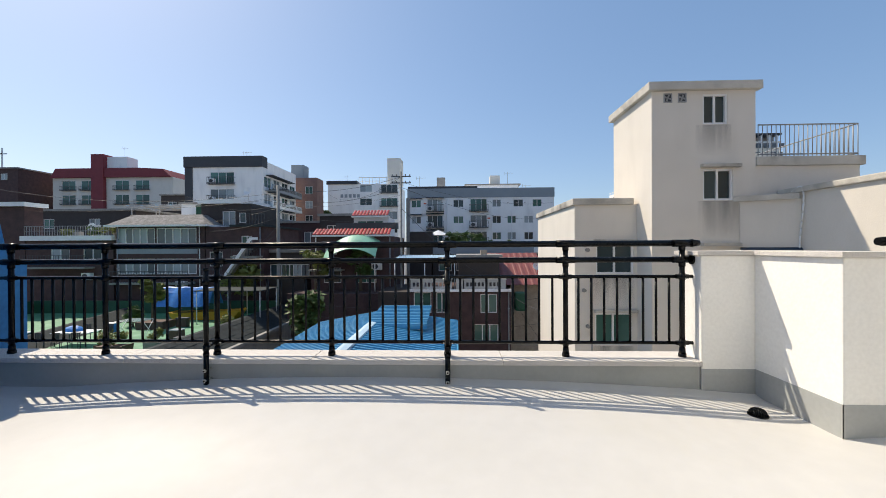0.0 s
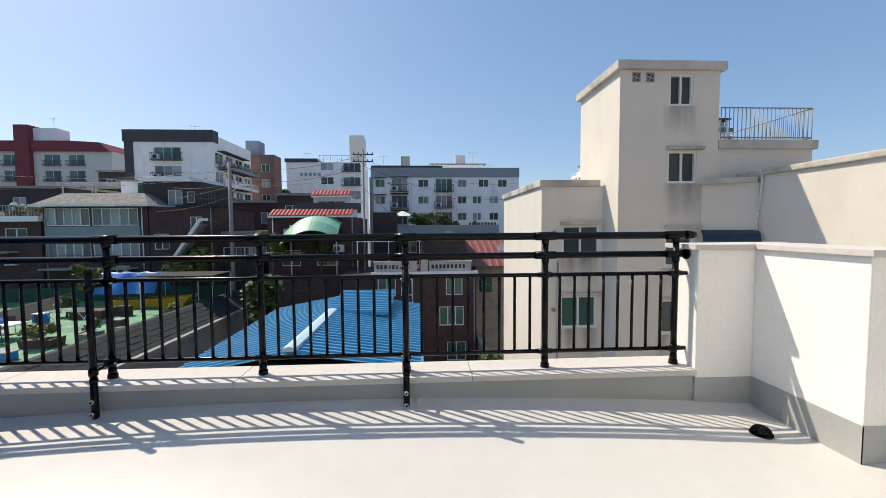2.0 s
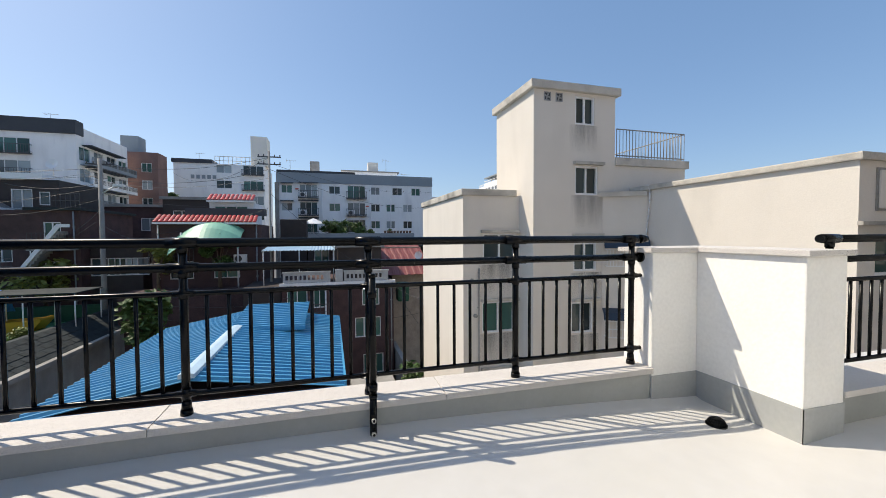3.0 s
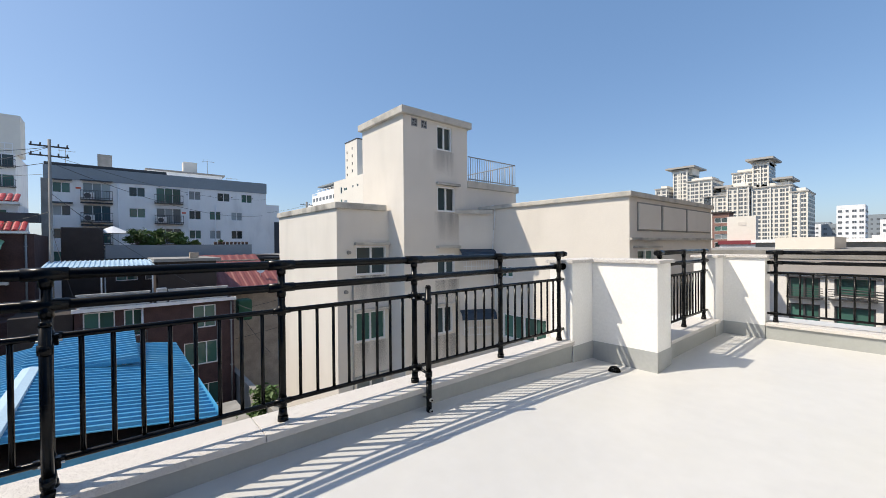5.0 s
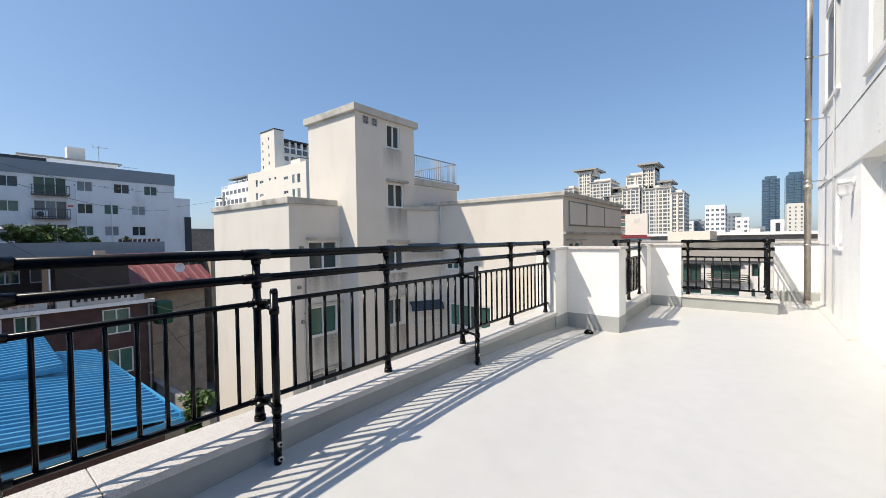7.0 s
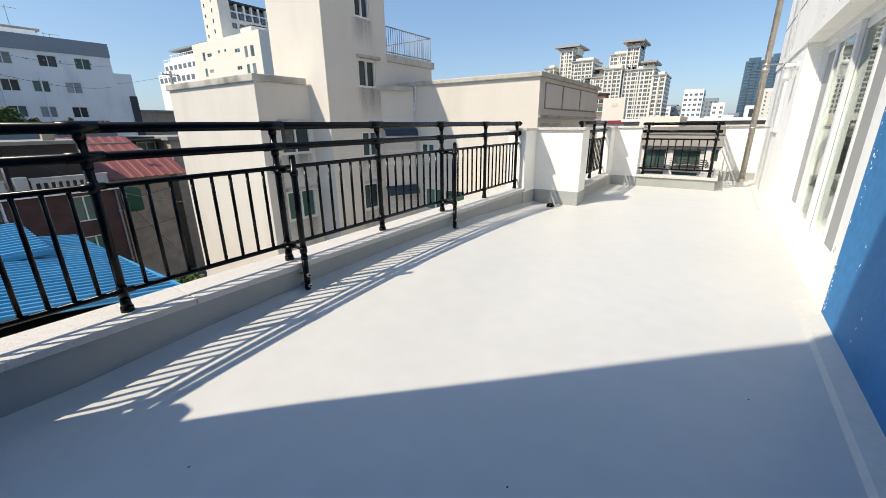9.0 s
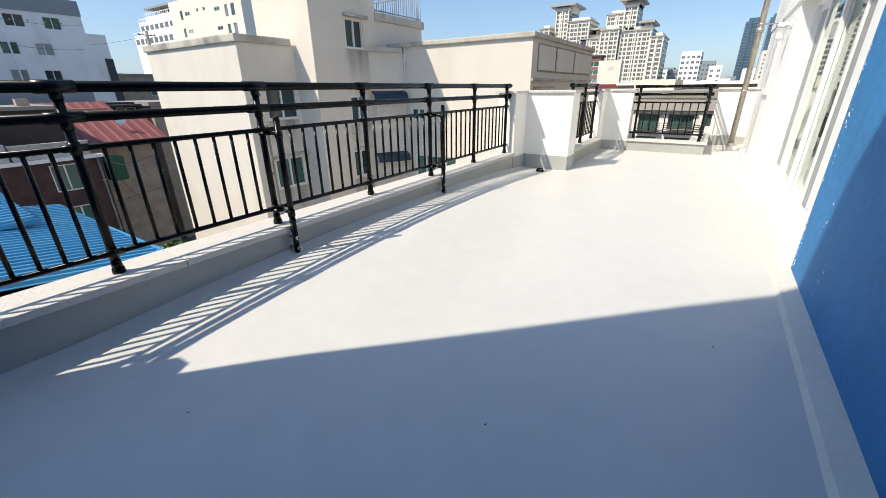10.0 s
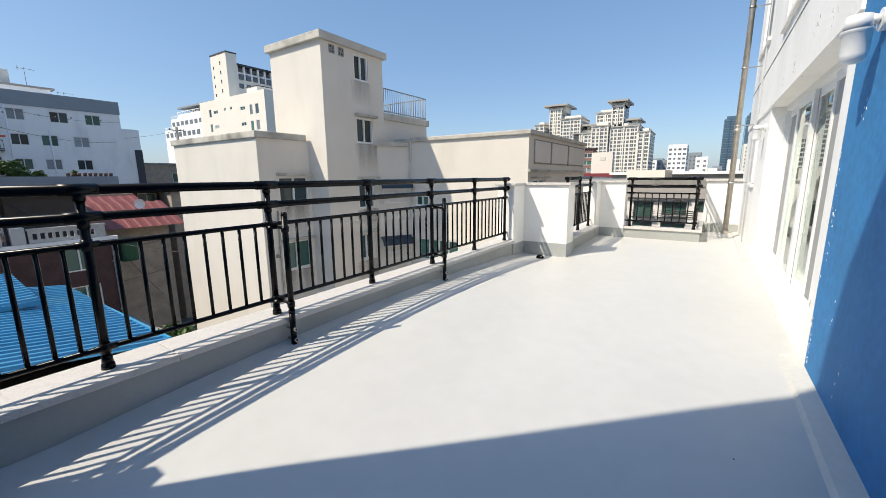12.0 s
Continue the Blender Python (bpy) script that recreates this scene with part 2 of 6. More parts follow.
def facade(bm, m, width, height, holes, depth=0.16):
    """A wall face in local u, v with openings cut into it, whose reveals run back by depth. Holes: (u0, u1, v0, v1)."""
    us = sorted({0.0, width, *[round(h[0], 4) for h in holes], *[round(h[1], 4) for h in holes]})
    vs = sorted({0.0, height, *[round(h[2], 4) for h in holes], *[round(h[3], 4) for h in holes]})
    us, vs = [u for u in us if 0 <= u <= width], [v for v in vs if 0 <= v <= height]
    grid = {}

    def vert(u, v):
        if (u, v) not in grid:
            grid[u, v] = bm.verts.new(m @ Vector((u, 0, v)))
        return grid[u, v]
    for u0, u1 in zip(us, us[1:]):
        for v0, v1 in zip(vs, vs[1:]):
            c = ((u0 + u1) / 2, (v0 + v1) / 2)
            if any(h[0] < c[0] < h[1] and h[2] < c[1] < h[3] for h in holes):
                continue
            bm.faces.new((vert(u0, v0), vert(u1, v0), vert(u1, v1), vert(u0, v1)))
    for u0, u1, v0, v1 in holes:
        ring = [(u0, v0), (u1, v0), (u1, v1), (u0, v1)]
        f = [bm.verts.new(m @ Vector((u, 0, v))) for u, v in ring]
        b = [bm.verts.new(m @ Vector((u, depth, v))) for u, v in ring]
        for i in range(4):
            j = (i + 1) % 4
            bm.faces.new((f[i], f[j], b[j], b[i]))


WINDOWS = {}


def window_meshes(w, h, panes, frame_mat, glass):
    key = (round(w, 2), round(h, 2), panes, frame_mat.name, glass.name)
    if key not in WINDOWS:
        bm = bmesh.new()
        t = 0.055 if w < 2.5 else 0.07
        for b in ((0, w, 0.03, 0.14, 0, t), (0, w, 0.03, 0.14, h - t, h), (0, t, 0.03, 0.14, t, h - t), (w - t, w, 0.03, 0.14, t, h - t)):
            quad_box(bm, *b)
        step = (w - 2 * t) / panes
        for k in range(1, panes):
            u = t + k * step
            quad_box(bm, u - 0.03, u + 0.03, 0.04, 0.135, t, h - t)
        fr = mesh_of("window", bm, frame_mat)
        bm = bmesh.new()
        quad_box(bm, 0, step, 0.10, 0.115, 0, h - 2 * t)
        gl = mesh_of("pane", bm, glass)
        WINDOWS[key] = (fr, gl, t, step)
    return WINDOWS[key]


def window(parent, m, u, v, w, h, panes=2, frame_mat=None, glass=None):
    """A framed window set into an opening of a face that lies in the pose m."""
    fr, gl, t, step = window_meshes(w, h, panes, frame_mat or PVC, glass or GLASS)
    ob = part("window", fr, None, parent)
    ob.matrix_local = m @ Matrix.Translation((u, 0, v))
    for k in range(panes):
        p = part("pane", gl, None, ob)
        p.location = (t + k * step, 0.006 * (k % 2), t)
    return ob


def face_pose(x0, x1, y0, y1, z0, side):
    return {"front": pose(x0, y0, z0), "left": pose(x0, y1, z0, 0, 0, -90), "right": pose(x1, y0, z0, 0, 0, 90), "back": pose(x1, y1, z0, 0, 0, 180)}[side]


def building(name, label, x0, x1, y0, y1, z0, z1, wall, front=(), left=(), right=(), roof=None, glass=None, frame_mat=None, category="building", turn=0.0):
    """A block with openings and windows. Rows: (offset along the face as seen from outside, sill height, width, height, panes)."""
    root = thing(name, label, category, at=(x0, y0, z0))
    root.rotation_euler = (0, 0, radians(turn))
    w, d, h = x1 - x0, y1 - y0, z1 - z0
    bm = bmesh.new()
    rows = {"front": front, "left": left, "right": right, "back": ()}
    for side, items in rows.items():
        m = face_pose(0, w, 0, d, 0, side)
        width = w if side in ("front", "back") else d
        facade(bm, m, width, h, [(i[0], i[0] + i[2], i[1] - z0, i[1] - z0 + i[3]) for i in items])
    top = [bm.verts.new(p) for p in ((0, 0, h), (w, 0, h), (w, d, h), (0, d, h))]
    bm.faces.new(top)
    bmesh.ops.remove_doubles(bm, verts=bm.verts, dist=0.0005)
    part("wall", bm, wall, root)
    for side, items in rows.items():
        m = face_pose(0, w, 0, d, 0, side)
        for k, i in enumerate(items):
            g = glass or (GLASS, GREENGL, CURTAIN)[(k * 7 + len(items)) % 3]
            window(root, m, i[0], i[1] - z0, i[2], i[3], i[4] if len(i) > 4 else 2, frame_mat, g)
    return root


def local_part(root, name, boxes, material, label="", bevel=0.0, kind=None):
    """Boxes given in the world's axes, made into a part of a thing that is not turned."""
    bm = bmesh.new()
    ox, oy, oz = root.location
    for b in boxes:
        quad_box(bm, b[0] - ox, b[1] - ox, b[2] - oy, b[3] - oy, b[4] - oz, b[5] - oz)
    return part(name, bm, material, root, label, bevel)


# ---- ground ----
GROUND = -9.5
bm = bmesh.new()
bmesh.ops.create_grid(bm, x_segments=1, y_segments=1, size=3000)
g = part("ground", bm, ASPH)
g.location = (0, 0, GROUND)
tagged(g, "dark asphalt ground between the houses", "ground", kind="structure")

# ---- terrace ----
bm = bmesh.new()


def smooth(v):
    v = min(1, max(0, v))
    return v * v * (3 - 2 * v)


def fall(x, y):
    """How the floor's coating crowns along the parapet and falls to the drains in its corners, with a small cove at its foot."""
    u = x + 0.45
    crown = max(-0.035, 0.066 - (0.0145 if u < 0 else 0.0118) * u * u)
    cove = 0.03 * smooth((y - 3.49) / 0.1) * smooth((2.9 - x) / 0.5)
    return cove + crown * smooth((y - 2.15) / 0.85) * smooth((3.2 - x) / 0.7)


nx, ny = 90, 64
xs = [-4.35 + 11.55 * i / nx for i in range(nx + 1)]
ys = [-4.5 + 4.9 * j / 4 for j in range(4)] + [0.4 + 3.5 * j / ny for j in range(ny + 1)]
top = [[bm.verts.new((x, y, fall(x, y))) for y in ys] for x in xs]
for i in range(nx):
    for j in range(len(ys) - 1):
        bm.faces.new((top[i][j], top[i + 1][j], top[i + 1][j + 1], top[i][j + 1])).smooth = True
quad_box(bm, -4.35, 7.2, -4.5, 3.9, -0.35, -0.075)
tagged(part("floor", bm, FLOOR), "pale grey waterproof coated roof terrace floor", "floor", kind="structure")


def low_wall(name, x0, x1, y0, y1, top, label):
    solid(name, [(x0, x1, y0, y1, -0.07, top)], SHELF, label, "parapet", "structure", bevel=0.012)


def coping_run(name, pts, half, z, thick, label, step=1.45, axis="x"):
    """Stone slabs laid end to end along an axis between two coordinates."""
    (a, b, c) = pts
    root = thing(name, label, "coping", kind="structure", at=(0, 0, 0))
    n = max(1, round((b - a) / step))
    w = (b - a) / n
    for k in range(n):
        u0, u1 = a + k * w + 0.002, a + (k + 1) * w - 0.002
        bm = bmesh.new()
        dz = random.uniform(-0.001, 0.001)
        if axis == "x":
            quad_box(bm, u0, u1, c - half, c + half, z + dz, z + thick + dz)
        else:
            quad_box(bm, c - half, c + half, u0, u1, z + dz, z + thick + dz)
        part("coping_slab", bm, GRANITE, root, bevel=0.004)
    return root


low_wall("parapet_main", -4.1, 2.21, 3.583, 3.80, 0.205, "low grey coated parapet under the black railing")
coping_run("coping_main", (-4.1, 2.208, 3.704), 0.155, 0.205, 0.04, "speckled granite coping slabs on the low parapet")


def high_wall(name, x0, x1, y0, y1, label, band_sides):
    """A full-height white parapet wall with a grey coated foot and stone coping."""
    solid(name, [(x0, x1, y0, y1, -0.07, 1.085)], WHITE, label, "wall", "structure", bevel=0.01)
    e = 0.004
    grow = {"w": (x0 - e, x0, y0 - e, y1), "s": (x0 - e, x1 + e, y0 - e, y0), "e": (x1, x1 + e, y0, y1)}
    for s in band_sides:
        a = grow[s]
        solid("grey_band", [(*a, -0.06, 0.18)], BAND, "grey waterproof coating band at the wall foot", "trim", "structure")


high_wall("wall_corner_a", 2.21, 2.63, 3.575, 3.86, "white painted parapet wall beside the railing end", "s")
high_wall("wall_corner_b", 2.63, 2.98, 2.87, 3.86, "white painted parapet pier standing out into the terrace", "sw")
solid("coping_pier", [(2.17, 2.60, 3.55, 3.89, 1.085, 1.12), (2.60, 3.01, 2.84, 3.89, 1.085, 1.121)], GRANITE, "granite coping on the white pier", "coping", "structure", bevel=0.004)

low_wall("parapet_side", 2.98, 4.75, 2.93, 3.16, 0.205, "low grey coated parapet under the short railing")
coping_run("coping_side", (2.985, 4.745, 3.03), 0.165, 0.205, 0.04, "granite coping under the short railing", 0.9)
high_wall("wall_corner_c", 4.75, 5.10, 2.93, 3.2, "white parapet wall at the terrace corner", "s")
high_wall("wall_corner_d", 5.10, 5.40, 2.46, 3.2, "white parapet wall end beside the far railing", "ws")
solid("coping_corner", [(4.72, 5.07, 2.90, 3.23, 1.085, 1.12), (5.07, 5.43, 2.43, 3.23, 1.085, 1.121)], GRANITE, "granite coping on the corner wall", "coping", "structure", bevel=0.004)
low_wall("parapet_far", 5.10, 5.36, 1.16, 2.46, 0.175, "low grey coated parapet under the far railing")
low_wall("parapet_return", 5.36, 7.0, 1.16, 1.40, 0.175, "low parapet returning to the far wall")
coping_run("coping_far", (1.13, 2.455, 5.23), 0.155, 0.175, 0.04, "granite coping under the far railing", 1.3, "y")
coping_run("coping_return", (5.388, 6.995, 1.28), 0.15, 0.175, 0.04, "granite coping of the returning parapet", 0.9)
solid("wall_far", [(7.0, 7.2, 0.42, 1.14, 0.0, 1.085)], WHITE, "cream white parapet wall at the far end", "wall", "structure", bevel=0.01)
solid("wall_far_step", [(6.8, 6.998, 0.42, 1.16, 0.0, 0.18)], SHELF, "low coated step at the foot of the far wall", "step", "structure", bevel=0.01)
solid("coping_far_wall", [(6.96, 7.24, 0.42, 1.16, 1.085, 1.12)], GRANITE, "granite coping on the far wall", "coping", "structure", bevel=0.004)


def railing(label, length, posts, per_bay, group):
    """A black steel railing along its own x, standing at z 0 on the coping, with two thick rails above a baluster panel."""
    root = thing("railing", label, "railing", group)
    for z, r, nm in ((0.94, 0.026, "top_rail"), (0.805, 0.023, "upper_rail"), (0.665, 0.0145, "panel_top_rail"), (0.115, 0.0145, "panel_bottom_rail")):
        bm = bmesh.new()
        tube(bm, (length[0], 0, z), (length[1], 0, z), r, 14)
        part(nm, bm, RAIL, root)
    for x in posts:
        bm = bmesh.new()
        tube(bm, (x, 0, 0), (x, 0, 0.94), 0.021, 14)
        post = part("post", bm, RAIL, root)
        bm = bmesh.new()
        tube(bm, (x, 0, 0), (x, 0, 0.028), 0.032, 14, 0.030)
        tube(bm, (x, 0, 0.028), (x, 0, 0.075), 0.027, 14, 0.023)
        part("post_foot", bm, RAIL, post)
        for z, r in ((0.94, 0.0305), (0.805, 0.0275)):
            bm = bmesh.new()
            tube(bm, (x - 0.075, 0, z), (x + 0.075, 0, z), r, 14)
            tube(bm, (x, 0, z - 0.055), (x, 0, z), 0.026, 14)
            part("rail_joint", bm, RAIL, post)
        for z in (0.665, 0.115):
            bm = bmesh.new()
            tube(bm, (x - 0.05, 0, z), (x + 0.05, 0, z), 0.0185, 12)
            tube(bm, (x, 0, z - 0.028), (x, 0, z + 0.028), 0.025, 12)
            part("rail_joint", bm, RAIL, post)
    bm = bmesh.new()
    tube(bm, (0, 0, 0.115), (0, 0, 0.665), 0.0105, 8)
    bar = mesh_of("baluster", bm, RAIL)
    for a, b in zip(posts, posts[1:]):
        for k in range(1, per_bay + 1):
            ob = part("baluster", bar, None, root)
            ob.location.x = a + (b - a) * k / (per_bay + 1)
    return root


POSTS = [-3.66, -2.805, -1.81, -0.81, 0.18, 1.17, 2.125]
main_rail = railing("black powder-coated steel railing on the granite coping", (-4.05, 2.235), POSTS, 8, "terrace railings")
main_rail.location = (0, 3.69, 0.245)
for z, r in ((0.94, 0.034), (0.805, 0.04)):
    bm = bmesh.new()
    tube(bm, (2.195, 0, z), (2.21, 0, z), r, 14)
    tube(bm, (2.21, 0, z), (2.262, 0, z), r * 0.9, 14, r * 0.7)
    part("rail_end_cap", bm, RAIL, main_rail)
side_rail = railing("short black steel railing on the side parapet", (3.0, 4.74), [3.1, 3.85, 4.6], 6, "terrace railings")
side_rail.location = (0, 3.03, 0.245)
far_rail = railing("black steel railing across the far parapet", (-1.2, 0.02), [-1.1, 0.0], 8, "terrace railings")
far_rail.matrix_basis = pose(5.23, 1.27, 0.215, 0, 0, -90)
ret_rail = railing("black steel railing returning to the far wall", (0.03, 1.74), [0.55, 1.1, 1.7], 4, "terrace railings")
ret_rail.location = (5.26, 1.27, 0.215)


def brace(x):
    """A stay that is bolted to the parapet's face and clamped to a railing post."""
    root = thing("railing_stay", "black steel stay bolted to the low parapet", "railing stay", "railing stays", at=(x, 3.524, 0.045))
    bm = bmesh.new()
    tube(bm, (0, 0, 0.0), (0, 0, 0.235), 0.021, 14)
    tube(bm, (0, 0, 0.235), (0, 0, 0.255), 0.024, 14)
    tube(bm, (0, 0, 0.255), (0, 0, 0.935), 0.0205, 14)
    tube(bm, (0, 0, 0.935), (0, 0, 0.957), 0.022, 14, 0.017)
    part("tube", bm, RAIL, root)
    for z in (0.035, 0.115):
        bm = bmesh.new()
        tube(bm, (0.0, -0.034, z), (0.0, -0.018, z), 0.0135, 12)
        tube(bm, (0.0, 0.018, z), (0.0, 0.062, z), 0.009, 10)
        bolt = part("anchor_bolt", bm, STEEL, root, "bright steel anchor bolt")
        bm = bmesh.new()
        tube(bm, (0.0, -0.0375, z), (0.0, -0.034, z), 0.0075, 10)
        part("bolt_cap", bm, RAIL, bolt)
    for z in (0.30, 0.84):
        bm = bmesh.new()
        tube(bm, (0, 0, z), (0.004, 0.166, z + 0.02), 0.011, 10)
        tube(bm, (0, 0, z - 0.02), (0, 0, z + 0.02), 0.026, 12)
        quad_box(bm, -0.03, 0.03, 0.118, 0.146, z - 0.008, z + 0.04)
        part("clamp", bm, RAIL, root)
        bm = bmesh.new()
        tube(bm, (-0.042, 0.132, z + 0.012), (0.042, 0.132, z + 0.012), 0.0055, 6)
        part("clamp_bolt", bm, STEEL, root)
    return root


for x in (-1.80, 0.185):
    brace(x)

# roof drain
root = thing("roof_drain", "black iron dome roof drain grate on the floor", "drain", at=(2.36, 3.19, fall(2.36, 3.19)))
bm = bmesh.new()
tube(bm, (0, 0, 0), (0, 0, 0.012), 0.062, 20)
part("flange", bm, RAIL, root)
for k in range(8):
    bm = bmesh.new()
    a = math.pi * k / 8
    last = None
    for j in range(9):
        b = math.pi * j / 8
        p = Vector((0.052 * math.cos(b) * math.cos(a), 0.052 * math.cos(b) * math.sin(a), 0.012 + 0.04 * math.sin(b)))
        if last is not None:
            tube(bm, last, p, 0.005, 5)
        last = p
    part("rib", bm, RAIL, root)

for x, y in ((-3.02, 2.62), (-2.45, 1.62), (-1.45, 0.92)):
    g = thing("grit_crumb", "tiny dark crumb of grit on the floor", "grit", "grit crumbs", at=(x, y, 0.0))
    bm = bmesh.new()
    bmesh.ops.create_icosphere(bm, subdivisions=1, radius=0.004)
    for v in bm.verts:
        v.co.z = max(0.0, v.co.z) * 0.8
        v.co.x *= 1.6
    part("crumb", bm, DARK, g)

# ---- the house behind the terrace ----
HY = 0.51
house = thing("house_wall", "white and blue painted house wall with a sliding terrace door", "wall", kind="structure", at=(-4.1, HY, 0))
OPEN = (-0.055, 3.58, 0.04, 2.10)
UP = (1.7, 3.3, 3.0, 4.4)
UP2 = (5.0, 6.4, 3.35, 4.9)
SIDE = (4.75, 5.25, 1.07, 1.85)
bm = bmesh.new()
m = pose(11.3, 0, 0, 0, 0, 180)
facade(bm, m, 11.3, 9.2, [(7.2 - b, 7.2 - a, z0, z1) for a, b, z0, z1 in (OPEN, UP, UP2, SIDE)], 0.22)
part("wall", bm, HOUSEW, house)
bm = bmesh.new()
quad_box(bm, 0.0, 3.85, 0.0, 0.004, 0.0, 9.2)
part("blue_paint", bm, BLUE, house, "sky blue painted part of the wall, chipped at its edge")
rng = random.Random(5)
clusters = [(3.90, 0.16, 16), (3.915, 0.30, 10), (3.87, 0.98, 12), (3.84, 0.84, 6), (3.93, 0.6, 6), (3.92, 1.25, 6), (3.55, 0.55, 3), (3.62, 1.5, 6), (3.3, 0.2, 4)]
for cx, cz, n in clusters:
    for k in range(n):
        bm = bmesh.new()
        x, z = min(3.85, cx - 0.08 + rng.gauss(0, 0.018)), max(0.06, cz + rng.gauss(0, 0.06))
        r = rng.uniform(0.0012, 0.0045)
        lean = rng.uniform(-0.5, 0.5)
        tall = rng.uniform(0.8, 3.6)
        pts = []
        for q in range(8):
            a = q * math.pi / 4
            v = r * tall * rng.uniform(0.7, 1.1) * math.sin(a)
            pts.append((x + r * rng.uniform(0.5, 1.1) * math.cos(a) + lean * v, z + v))
        prism(bm, pts, 0.0035, 0.0052, "y")
        part("paint_chip", bm, HOUSEW, house)
# flaked patches where the paint has come off
for cx, cz, n in ((6.2, 2.3, 7), (5.3, 2.42, 8), (5.0, 2.75, 6), (6.9, 2.32, 5), (4.7, 2.3, 6), (3.95, 0.32, 5), (5.6, 2.12, 4), (8.1, 1.75, 5)):
    for k in range(n):
        bm = bmesh.new()
        x, z = cx + rng.gauss(0, 0.07), cz + rng.gauss(0, 0.05)
        r = rng.uniform(0.003, 0.011)
        tall = rng.uniform(0.8, 3.0)
        lean = rng.uniform(-0.6, 0.6)
        pts = []
        for q in range(9):
            a = q * math.tau / 9
            v = r * tall * rng.uniform(0.6, 1.1) * math.sin(a)
            pts.append((x + r * rng.uniform(0.5, 1.2) * math.cos(a) + lean * v, z + v))
        prism(bm, pts, -0.004, 0.0015, "y")
        part("flaked_patch", bm, BEIGED, house)
# joints in the plaster
for z in (2.20, 2.80):
    bm = bmesh.new()
    quad_box(bm, 3.86, 11.3, -0.002, 0.006, z, z + 0.012)
    part("plaster_joint", bm, CONC, house, "dark crack line along the plaster joint")
bm = bmesh.new()
quad_box(bm, 3.86, 11.3, 0.0, 0.022, 2.10, 2.20)
part("drip_ledge", bm, HOUSEW, house)
# coated kerb along the wall's foot
bm = bmesh.new()
prism(bm, [(0.0, 0.0), (0.11, 0.0), (0.09, 0.02), (0.0, 0.04)], 0.0, 4.045, "x")
part("foot_fillet", bm, FILLET, house, "pale coated fillet along the foot of the wall")
bm = bmesh.new()
prism(bm, [(0.0, 0.0), (0.11, 0.0), (0.09, 0.02), (0.0, 0.04)], 7.68, 11.2, "x")
part("foot_fillet", bm, FILLET, house)
bm = bmesh.new()
prism(bm, [(-0.11, 0.0), (0.02, 0.0), (0.0, 0.012), (-0.11, 0.042)], 4.046, 7.679, "x")
part("door_step", bm, FILLET, house, "low coated step under the sliding door")

# sliding door
door = thing("sliding_door", "white framed sliding glass terrace door with insect screens", "door", kind="structure", at=(OPEN[0], HY - 0.2, OPEN[2]))
W, Hh = OPEN[1] - OPEN[0], OPEN[3] - OPEN[2]
bm = bmesh.new()
for b in ((0, W, -0.05, 0.05, 0, 0.06), (0, W, -0.05, 0.05, Hh - 0.07, Hh), (0, 0.06, -0.05, 0.05, 0.06, Hh - 0.07), (W - 0.06, W, -0.05, 0.05, 0.06, Hh - 0.07)):
    quad_box(bm, *b)
part("door_frame", bm, PVC, door, "", 0.004)
for a, b, y, fill, note in ((0.06, 1.16, 0.022, SCREEN, "grey insect screen mesh"), (1.08, 2.0, -0.018, CLEAR, "clear greenish glass pane"), (1.93, 2.8, 0.022, CLEAR, "clear greenish glass pane"), (2.73, W - 0.06, -0.018, SCREEN, "grey insect screen mesh")):
    bm = bmesh.new()
    st_ = 0.05 if fill is SCREEN else 0.085
    for q in ((a, b, y - 0.018, y + 0.018, 0.06, 0.14), (a, b, y - 0.018, y + 0.018, Hh - 0.15, Hh - 0.07), (a, a + st_, y - 0.018, y + 0.018, 0.14, Hh - 0.15), (b - st_, b, y - 0.018, y + 0.018, 0.14, Hh - 0.15)):
        quad_box(bm, *q)
    leaf = part("door_panel", bm, PVC, door, "", 0.003)
    bm = bmesh.new()
    quad_box(bm, a + st_, b - st_, y - 0.004, y + 0.004, 0.14, Hh - 0.15)
    pane = part("pane", bm, fill, leaf, note)
    pane.visible_shadow = fill is SCREEN
bm = bmesh.new()
quad_box(bm, 2.02, 2.05, -0.07, -0.04, 0.85, 1.1)
part("door_handle", bm, PVC, door)
# room behind the door
solid("room", [(-0.6, 4.2, -3.5, -3.4, 0.0, 2.6), (-0.7, -0.6, -3.5, 0.2, 0.0, 2.6), (4.2, 4.3, -3.5, 0.2, 0.0, 2.6)], WHITE, "plain white room walls behind the door", "wall", "structure")
solid("ceiling", [(-0.7, 4.3, -3.5, 0.2, 2.6, 2.7)], WHITE, "plain white room ceiling", "ceiling", "structure")
solid("room_floor", [(-0.6, 4.2, -3.4, 0.19, 0.0, 0.03)], WOODM, "pale wooden room floor", "floor", "structure")
for nm, (a, b, z0, z1) in (("window_1", UP), ("window_2", UP2), ("window_3", SIDE)):
    w = thing(nm, "white framed window in the house wall", "window", kind="structure", at=(b, HY, z0))
    w.rotation_euler = (0, 0, math.pi)
    fr = window(w, Matrix(), 0, 0, b - a, z1 - z0, 2 if b - a > 1 else 1, PVC, GLASS)
    fr.name = "window_frame"
    bm = bmesh.new()
    quad_box(bm, -0.05, b - a + 0.05, -0.04, 0.06, -0.05, 0.0)
    part("window_sill", bm, HOUSEW, w)

